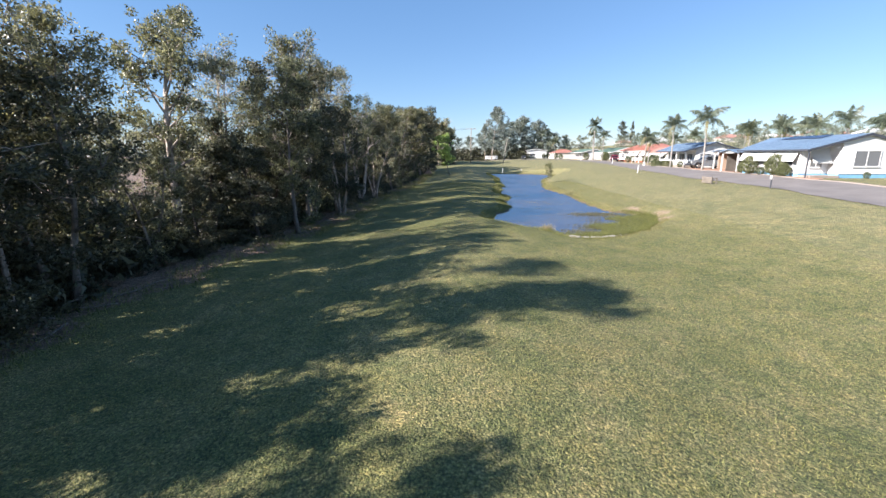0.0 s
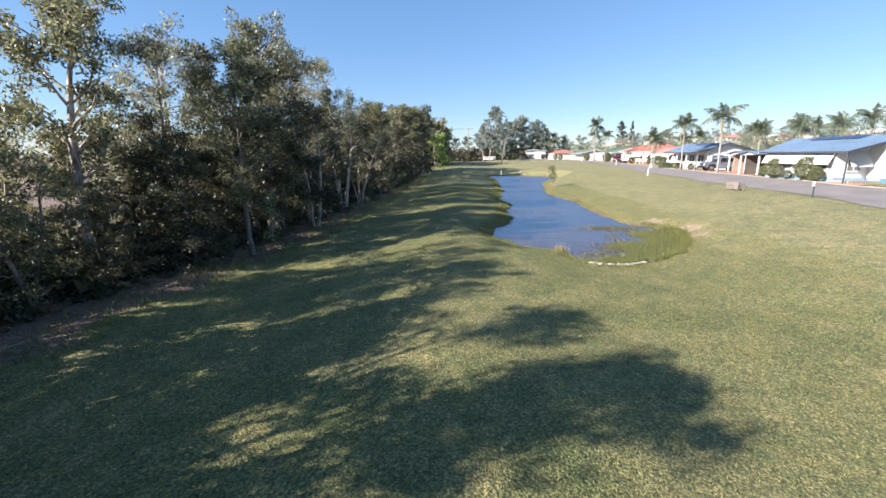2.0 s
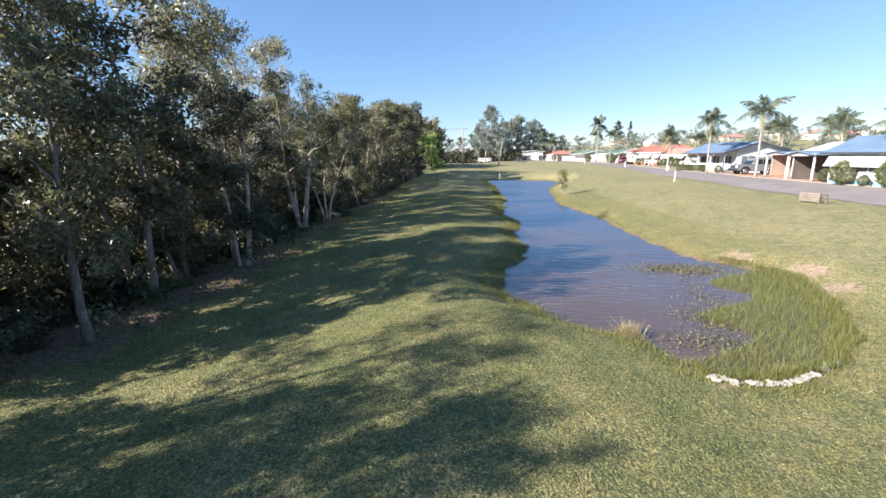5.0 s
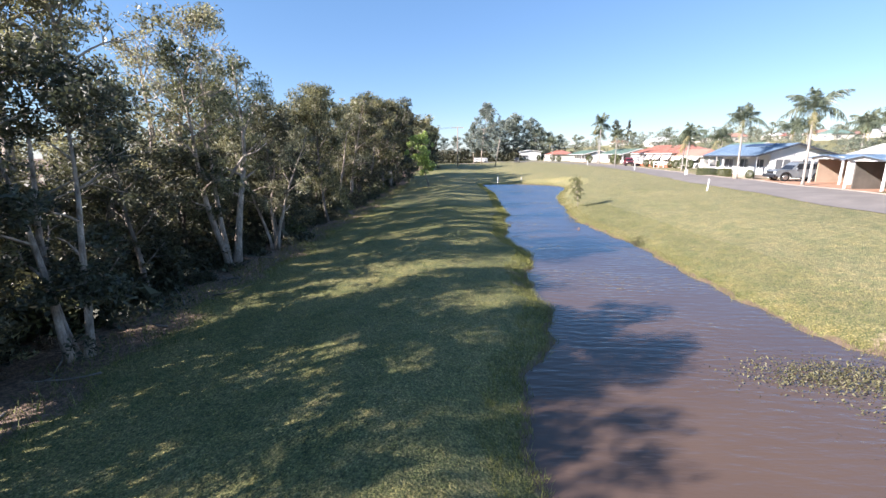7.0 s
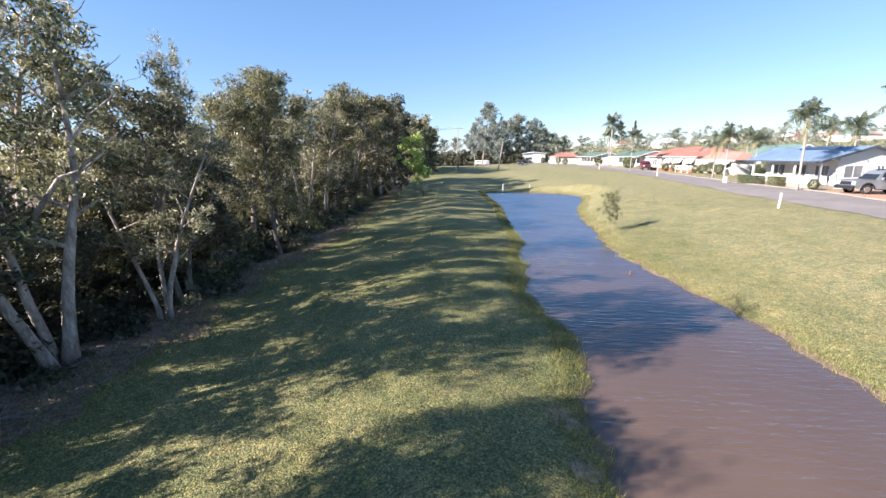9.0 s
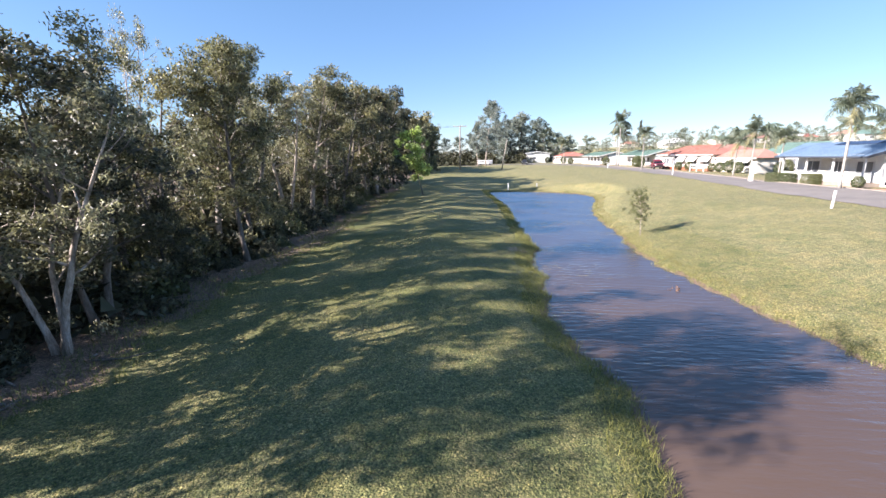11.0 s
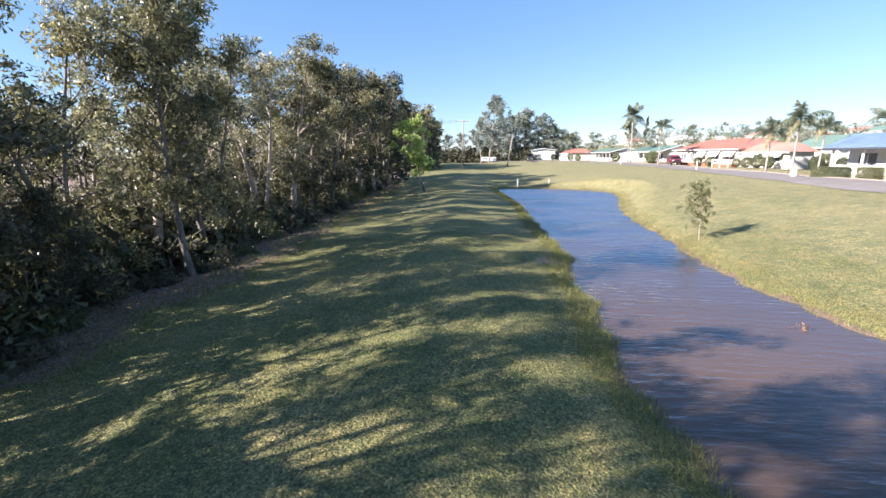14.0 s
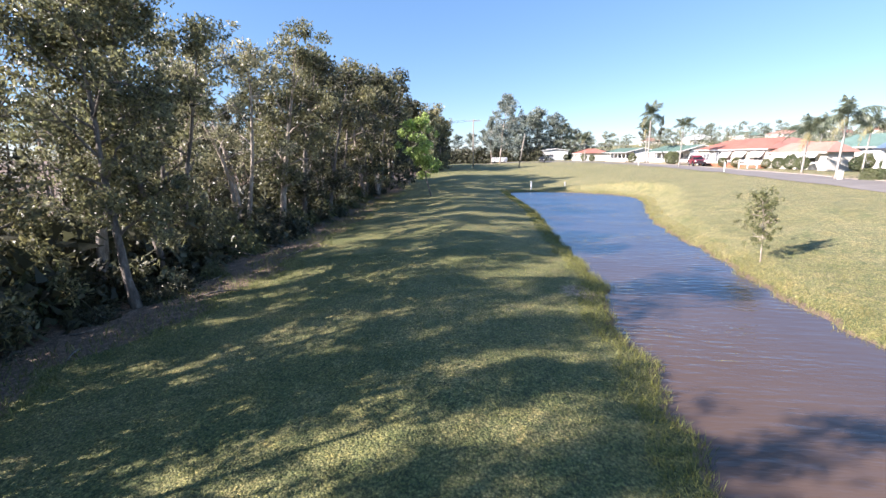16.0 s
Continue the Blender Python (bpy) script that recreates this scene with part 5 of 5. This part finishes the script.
def off_roader(x, y, turn, paint, label, spare=True, size=1.0):
    """A boxy four-wheel drive, 4.7 m long at size 1; its nose points to local -x."""
    ob = thing("parked_car", Matrix.Translation(at(x, y, 0.05)) @ Matrix.Rotation(turn, 4, 'Z') @ Matrix.Scale(size, 4), label, "car", "parked cars")
    body = Shape()
    low = [(-2.3, 0.55), (-2.32, 0.86), (-2.26, 1.06), (-1.9, 1.12), (-0.85, 1.15), (2.2, 1.12), (2.3, 1.0), (2.3, 0.5), (1.95, 0.42), (1.85, 0.7), (1.6, 0.86), (1.25, 0.86), (1.0, 0.7), (0.9, 0.42),
           (-0.9, 0.42), (-1.0, 0.7), (-1.25, 0.86), (-1.6, 0.86), (-1.85, 0.7), (-1.95, 0.45)]
    inner = [(px * 0.99, pz * 0.99 + 0.005) for px, pz in low]
    body.loft([[(px, -0.9, pz) for px, pz in inner], [(px, -0.86 - 0.06, pz) for px, pz in low], [(px, 0.92, pz) for px, pz in low], [(px, 0.9, pz) for px, pz in inner]])
    part("body", body, paint, ob)
    cab = Shape()
    base = [(-0.95, 1.11), (2.22, 1.11), (2.05, 1.74), (1.9, 1.8), (-0.2, 1.8), (-0.35, 1.75)]
    cab.loft([[(px, -0.86 + 0.16 * (pz > 1.2), pz) for px, pz in base], [(px, 0.86 - 0.16 * (pz > 1.2), pz) for px, pz in base]])
    part("cabin", cab, paint, ob)
    for side in (-1, 1):
        for a, b in ((-0.55, 0.28), (0.38, 1.1), (1.2, 1.9)):
            g = Shape()
            y0, y1 = side * 0.865, side * 0.735
            g.add([(a - 0.05, y0, 1.17), (b, y0, 1.17), (b, y1, 1.68), (a + (0.25 if a < 0 else 0), y1, 1.68)], [(0, 1, 2, 3) if side < 0 else (3, 2, 1, 0)])
            part("side_window", g, CAR_GLASS, ob)
        for wx in (-1.42, 1.42):
            w = part("wheel", WHEEL_TYRE, None, ob, "", False, Matrix.Translation((wx, side * 0.8, 0.385)))
            part("rim", WHEEL_RIM, None, w)
            ar = Shape().tube([(wx + 0.47 * math.cos(t), side * 0.93, 0.42 + 0.47 * math.sin(t)) for t in np.linspace(0, math.pi, 9)], [0.05] * 9, 5)
            part("wheel_arch", ar, CAR_DARK, ob)
        part("headlight", Shape().soft_box(-2.34, side * 0.72 - 0.13, 0.78, -2.2, side * 0.72 + 0.13, 0.98, 0.02), LAMP, ob)
        part("tail_light", Shape().soft_box(2.24, side * 0.8 - 0.07, 0.75, 2.33, side * 0.8 + 0.07, 1.05, 0.02), LAMP_RED, ob)
        part("mirror", Shape().soft_box(-0.62, side * 0.98 - 0.1, 1.15, -0.5, side * 0.98 + 0.1, 1.33, 0.03), paint, ob)
        part("side_step", Shape().box(-0.85, side * 0.9 - 0.08, 0.36, 0.85, side * 0.9 + 0.08, 0.42), CAR_DARK, ob)
    ws = Shape()
    ws.add([(-0.93, -0.8, 1.15), (-0.93, 0.8, 1.15), (-0.37, 0.66, 1.72), (-0.37, -0.66, 1.72)], [(3, 2, 1, 0)])
    part("windscreen", ws, CAR_GLASS, ob)
    part("front_bumper", Shape().soft_box(-2.52, -0.88, 0.42, -2.25, 0.88, 0.68, 0.05), CAR_DARK, ob)
    part("rear_bumper", Shape().soft_box(2.25, -0.88, 0.42, 2.45, 0.88, 0.64, 0.05), CAR_DARK, ob)
    part("grille", Shape().box(-2.36, -0.5, 0.75, -2.25, 0.5, 0.98), CAR_DARK, ob)
    rack = Shape()
    for yy in (-0.6, 0.6):
        rack.tube([(-0.1, yy, 1.86), (1.85, yy, 1.86)], [0.025, 0.025], 5)
    for xx in (0.1, 0.85, 1.6):
        rack.tube([(xx, -0.62, 1.84), (xx, 0.62, 1.84)], [0.02, 0.02], 5)
    part("roof_rack", rack, CAR_DARK, ob)
    if spare:
        part("spare_wheel", WHEEL_TYRE, None, ob, "", False, Matrix.Translation((2.42, 0.1, 1.0)) @ Matrix.Rotation(math.pi / 2, 4, 'Z'))
    return ob


off_roader(37.3, 66.6, radians(-6), CAR_SILVER, "silver four-wheel drive parked on red gravel drive", size=1.06)
off_roader(42.5, 120.5, radians(75), CAR_RED, "dark red car parked by the red-roofed house", spare=False)
off_roader(26.4, 184.0, radians(80), CAR_DARK, "dark car parked far down the street", spare=False)


def caravan(x, y, turn):
    ob = thing("caravan", Matrix.Translation(at(x, y)) @ Matrix.Rotation(turn, 4, 'Z'), "white van parked before the far trees", "van")
    part("body", Shape().soft_box(-3.0, -1.1, 0.5, 3.0, 1.1, 2.05, 0.2), WHITE, ob)
    for wx in (-1.8, 1.8):
        for s in (-1, 1):
            part("wheel", WHEEL_TYRE, None, ob, "", False, Matrix.Translation((wx, s * 1.0, 0.385)))
    part("window", Shape().box(-2.2, -1.12, 1.4, -0.4, -1.09, 1.75), GLASS, ob)
    return ob


caravan(13.8, 203.0, 0.0)


# ---- poles, posts and bench ----
def utility_pole(x, y, tall):
    ob = thing("utility_pole", Matrix.Translation(at(x, y)), "grey wooden power pole with cross-arm", "pole")
    part("pole", Shape().tube([(0, 0, -0.3), (0, 0, tall * 0.5), (0, 0, tall)], [0.2, 0.17, 0.14], 10), POLE_WOOD, ob, "", True)
    part("cross_arm", Shape().box(-1.9, -0.07, tall - 0.5, 1.9, 0.07, tall - 0.34), POLE_WOOD, ob)
    for px in (-1.7, -0.7, 0.7, 1.7):
        part("insulator", Shape().disc((px, 0, tall - 0.34), (0, 0, 1), 0.06, 0.22, 8, 0.02), WHITE, ob)
    return ob


utility_pole(3.3, 156.0, 12.4)
for dx in (-1.7, 1.7):
    w = Shape().tube([(3.3 + dx + (-46 - 0) * f, 156.0 + 10 * f, 13.3 - 4.0 * f * (1 - f)) for f in np.linspace(0, 1, 14)], [0.022] * 14, 4)
    solid("power_line", w, RUBBER, "thin dark power line from the pole", "cable")
leaning = thing("leaning_pole", Matrix.Translation(at(14.1, 145.0)) @ Matrix.Rotation(radians(9), 4, 'Y'), "leaning grey wooden pole on the lawn", "pole")
part("pole", Shape().tube([(0, 0, -0.3), (0, 0, 3.8), (0, 0, 7.8)], [0.17, 0.15, 0.13], 10), POLE_WOOD, leaning, "", True)


def marker(x, y, tall, w, label, lean=0.0):
    ob = thing("marker_post", Matrix.Translation(at(x, y)) @ Matrix.Rotation(lean, 4, 'Y'), label, "post", "posts along the lawn")
    part("post", Shape().soft_box(-w / 2, -w / 2, -0.2, w / 2, w / 2, tall, 0.015), WHITE, ob)
    part("cap", Shape().soft_box(-w / 2 - 0.01, -w / 2 - 0.01, tall + 0.002, w / 2 + 0.01, w / 2 + 0.01, tall + 0.03, 0.01), WHITE, ob)
    return ob


marker(24.9, 60.8, 1.05, 0.11, "white marker post at the edge of the street", 0.05)
marker(34.4, 98.5, 1.2, 0.13, "white marker post at the edge of the street")
marker(35.4, 128.0, 1.2, 0.13, "white marker post at the edge of the street")
marker(9.26, 93.2, 0.95, 0.15, "short white post beside the pond")
marker(13.3, 93.6, 0.5, 0.12, "short white post beside the pond")
marker(34.5, 81.9, 0.75, 0.3, "white box at the foot of a palm")

sign = thing("sign_post", Matrix.Translation(at(24.35, 34.6)), "narrow timber sign post at the lawn's edge", "sign")
part("post", Shape().soft_box(-0.035, -0.035, -0.2, 0.035, 0.035, 1.0, 0.01), DARK_PAINT, sign)
part("plate", Shape().box(-0.062, -0.1, 0.72, -0.04, 0.1, 1.02), ROOF_PALE, sign, "small pale plate")


def bench(x, y, turn):
    ob = thing("bench", Matrix.Translation(at(x, y)) @ Matrix.Rotation(turn, 4, 'Z') @ Matrix.Scale(0.8, 4), "weathered timber bench with slatted back on the lawn", "bench")
    for yy in (-0.85, 0.77):
        part("end_frame", Shape().box(-0.3, yy, 0.0, -0.2, yy + 0.09, 0.82).box(0.25, yy, 0.0, 0.35, yy + 0.09, 0.62).box(-0.3, yy, 0.62, 0.35, yy + 0.09, 0.7).box(-0.2, yy, 0.36, 0.25, yy + 0.09, 0.43), WOOD, ob)
    for k in range(4):
        part("back_slat", Shape().soft_box(-0.34, -0.88, 0.1 + 0.18 * k, -0.305, 0.88, 0.25 + 0.18 * k, 0.01), WOOD, ob)
    for k in range(4):
        part("seat_slat", Shape().soft_box(-0.19 + 0.115 * k, -0.76, 0.432, -0.09 + 0.115 * k, 0.76, 0.465, 0.008), WOOD, ob)
    return ob


bench(23.5, 41.2, radians(4))

# ---- gardens by the houses ----
srng = np.random.default_rng(81)
ball = srng.normal(0, 1, (3600, 3))
ball *= (srng.uniform(0.5, 1, 3600) ** 0.4 / np.linalg.norm(ball, axis=1))[:, None]
ball *= (0.88 + 0.08 * np.sin(ball[:, 0] * 7) * np.sin(ball[:, 1] * 6 + 1) + 0.05 * np.sin(ball[:, 2] * 9))[:, None]
ball = ball * np.array([0.86, 0.86, 0.98]) + np.array([0, 0, 0.92])
HEDGE = leaf_mesh("foliage", ball, 0.105, 0.066, LEAF_HEDGE, srng, 0.4, True, 3)
BUSH.append((HEDGE, stems_shape(81, 0.9, 1.0, 8).mesh("stem", BARK_GREY)))
BUSH_LABEL.append("clipped round green garden shrub")
for x, y, s in ((32.0, 49.0, 1.1), (32.0, 45.2, 1.2), (31.9, 43.9, 0.75), (32.0, 47.2, 0.5), (33.0, 51.7, 0.7), (37.0, 40.9, 0.35), (35.4, 70.6, 0.6), 
                (44.6, 99.5, 1.0), (44.4, 101.3, 1.1), (44.2, 103.3, 0.9), (47.6, 95.4, 1.0), (49.2, 96.2, 1.2), (50.6, 95.0, 0.9), (44.9, 106.6, 0.8), (44.6, 113.0, 0.9), (44.6, 116.5, 0.9), (43.8, 131.5, 1.5), (44.2, 134.0, 1.5), (45.0, 156.5, 1.4), (40.0, 184, 1.3), (38.8, 204, 1.3), (40.3, 176, 1.2)):
    bush(4, x, y, s, x * y, "garden_shrub", BUSH_LABEL[4], "garden shrubs")


def hedge_box(x, y, w, d, h):
    """A clipped box hedge."""
    n = int(2600 * w * h)
    rng = np.random.default_rng(int(y * 10))
    c = rng.uniform(-1, 1, (n, 3))
    k = rng.integers(0, 3, n)
    c[np.arange(n), k] = np.sign(c[np.arange(n), k]) * rng.uniform(0.8, 1.0, n)
    c = c * np.array([d / 2, w / 2, h / 2]) + np.array([0, 0, h / 2])
    ob = thing("hedge", Matrix.Translation(at(x, y)), "clipped bright green box hedge before the porch", "hedge", "hedges before the porch")
    part("foliage", leaf_mesh("foliage", c, 0.1, 0.06, LEAF_HEDGE, rng, 0.3, True, 3), None, ob)
    part("stem", stems_shape(int(y), 0.3, h * 0.9, 8).mesh("stem", BARK_GREY), None, ob)
    return ob


for hx, hy, hw_ in ((36.0, 80.6, 1.5), (36.0, 78.9, 1.5), (36.0, 76.0, 1.5)):
    hedge_box(hx, hy, hw_, 0.9, 1.0)


def fence(x, y, n, step):
    ob = thing("fence", Matrix.Translation(at(x, y)), "low white timber fence before the brick house", "fence")
    for k in range(n + 1):
        part("post", Shape().box(-0.06, k * step - 0.06, -0.1, 0.06, k * step + 0.06, 1.25), WHITE, ob)
    for z in (0.55, 1.05):
        part("rail", Shape().box(-0.1, 0, z, -0.062, n * step, z + 0.16), WHITE, ob)
    return ob


fence(43.0, 105.5, 2, 2.0)

# ---- the far slope: houses and trees ----
hrng = np.random.default_rng(9)
for k in range(22):
    x, y = hrng.uniform(95, 260), hrng.uniform(100, 330)
    if x * 0.72 + y * 0.45 < 118:
        continue
    mat = [ROOF_RED, ROOF_PINK, ROOF_PALE, ROOF_GREEN][int(hrng.integers(0, 4))]
    house(x, y, hrng.uniform(9, 14), hrng.uniform(8, 10), 3.0, 4.9, mat, "distant house on the slope among trees", CREAM, hip=3.0, windows=[('w', 2.0, 1.0, 2.0, 1.2), ('s', 2.0, 1.0, 2.0, 1.2)], name="distant_house")
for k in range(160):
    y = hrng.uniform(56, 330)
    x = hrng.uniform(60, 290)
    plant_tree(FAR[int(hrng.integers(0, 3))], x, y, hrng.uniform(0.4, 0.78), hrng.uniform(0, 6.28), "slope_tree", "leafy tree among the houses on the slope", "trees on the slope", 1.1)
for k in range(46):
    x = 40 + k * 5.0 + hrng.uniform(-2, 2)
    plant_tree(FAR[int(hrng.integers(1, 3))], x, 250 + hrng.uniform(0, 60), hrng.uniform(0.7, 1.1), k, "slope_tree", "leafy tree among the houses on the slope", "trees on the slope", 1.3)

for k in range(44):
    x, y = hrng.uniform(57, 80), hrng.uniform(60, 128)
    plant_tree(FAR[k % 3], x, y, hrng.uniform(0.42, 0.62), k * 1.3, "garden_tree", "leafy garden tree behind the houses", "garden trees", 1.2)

# ---- pond margin: rocks, reeds, weed ----
rrng = np.random.default_rng(77)


def rock_mesh(seed):
    rng = np.random.default_rng(seed)
    bm = bmesh.new()
    bmesh.ops.create_icosphere(bm, subdivisions=2, radius=1.0)
    for v in bm.verts:
        v.co *= 0.75 + 0.5 * noise.noise(v.co * 1.3 + Vector((seed, 0, 0)))
        v.co.z *= 0.5
    me = bpy.data.meshes.new("rock")
    bm.to_mesh(me)
    bm.free()
    me.materials.append(ROCK)
    return me


ROCKS = [rock_mesh(k) for k in range(4)]
for k in range(34):
    f = k / 33
    x = 6.2 + 3.3 * f + rrng.normal(0, 0.05)
    y = 22.35 - 0.35 * math.sin(math.pi * min(1, f * 1.3)) + 0.75 * f * f + rrng.normal(0, 0.06)
    r = new("rock", ROCKS[k % 4])
    s = rrng.uniform(0.06, 0.14)
    r.matrix_world = Matrix.Translation(at(x, y, s * 0.2)) @ Matrix.Rotation(rrng.uniform(0, 6), 4, 'Z') @ Matrix.Scale(s, 4)
    tagged(r, "pale rough rock edging the pond", "rock", "rocks edging the pond")


def shore_points(n, lo, hi, seed, y0=20, y1=94, x0=0, x1=20):
    rng = np.random.default_rng(seed)
    out = []
    while sum(len(o) for o in out) < n:
        p = np.stack([rng.uniform(x0, x1, 60000), rng.uniform(y0, y1, 60000)], 1)
        d = shore_distance(p[:, 0], p[:, 1])
        out.append(p[(d > lo) & (d < hi)])
    p = np.concatenate(out)[:n]
    return np.concatenate([p, height(p[:, 0], p[:, 1])[:, None]], 1)


def stuff(name, me, label, category):
    return tagged(new(name, me), label, category, kind="stuff")


bank = shore_points(46000, -0.8, 0.1, 1)
west = bank[:, 0] < 8.2
stuff("bank_grass", blade_mesh("bank_grass", bank[west], 0.15, 0.011, REED, rrng, 0.35), "long green grass along the pond bank", "grass")
stuff("dry_bank_grass", blade_mesh("dry_bank_grass", bank[~west], 0.07, 0.011, BANK_DRY, rrng, 0.3), "short yellowed grass along the pond bank", "grass")
stuff("bank_sedge", blade_mesh("bank_sedge", shore_points(9000, -0.2, 0.2, 2), 0.2, 0.013, GRASS, rrng, 0.3), "darker sedge at the waterline", "grass")

marsh = shore_points(42000, -0.3, 3.4, 3, 22, 33, 6.2, 14)
keep = (marsh[:, 0] - 6.4) * 0.9 - (marsh[:, 1] - 22.4) * 0.62 + 0.7 * np.sin(marsh[:, 1] * 2) > 0.0
marsh = marsh[keep]
marsh[:, 2] = np.maximum(marsh[:, 2], -0.05)
stuff("reeds", blade_mesh("reeds", marsh, 0.25, 0.013, REED, rrng, 0.3), "dense yellow-green reeds filling the pond's end", "reeds")
tuft = np.array([(5.55, 24.55, 0.0)]) + rrng.normal(0, 1, (420, 3)) * np.array([0.16, 0.14, 0.0])
stuff("dry_tussock", blade_mesh("dry_tussock", tuft, 0.36, 0.016, REED_DRY, rrng, 0.45), "dry straw-coloured tussock at the water's edge", "grass")
weed = np.concatenate([np.array([(cx, cy, 0.03)]) + rrng.normal(0, 1, (n, 3)) * np.array([sx, sy, 0.05]) for cx, cy, sx, sy, n in
                       ((10.7, 30.7, 0.8, 0.5, 1500), (9.4, 30.9, 0.8, 0.35, 800), (8.2, 25.6, 0.5, 0.6, 600), (7.3, 24.2, 0.6, 0.35, 700), (9.1, 27.4, 0.3, 0.5, 260), (9.6, 29.0, 0.15, 0.6, 90))])
weed[:, 2] = np.abs(weed[:, 2]) + 0.01
stuff("pond_weed", leaf_mesh("pond_weed", weed, 0.075, 0.03, WEED, rrng, 0.8, True), "sprawling olive water weed on the surface", "water plants")
red = np.array([(9.8, 49.5, 0.06)]) + rrng.normal(0, 1, (22, 3)) * np.array([0.09, 0.09, 0.05])
stuff("red_weed", leaf_mesh("red_weed", red, 0.16, 0.03, REDWEED, rrng, 0.8, True), "small reddish plant rising from the water", "water plants")

# ---- blades of the lawn nearest the camera's way ----
grng = np.random.default_rng(3)
gp = np.stack([grng.uniform(-9, 15, 340000), grng.uniform(3, 60, 340000)], 1)
d = shore_distance(gp[:, 0], gp[:, 1])
gp = gp[(d < -0.1) & (gp[:, 0] > forest_edge(gp[:, 1]) + wander(gp[:, 1], 1.0, 0.35))]
gp = np.concatenate([gp, height(gp[:, 0], gp[:, 1])[:, None]], 1)
stuff("grass", blade_mesh("grass", gp, 0.038, 0.015, GRASS, grng, 0.5), "short mown grass blades of the lawn", "grass")
ep = np.stack([grng.uniform(-1.1, 0.9, 14000), grng.uniform(3, 92, 14000)], 1)
ep[:, 0] += forest_edge(ep[:, 1]) + wander(ep[:, 1], 1.0, 0.35)
ep = np.concatenate([ep, height(ep[:, 0], ep[:, 1])[:, None]], 1)
stuff("edge_grass", blade_mesh("edge_grass", ep, 0.2, 0.02, GRASS, grng, 0.45), "longer uneven grass at the edge of the wood", "grass")
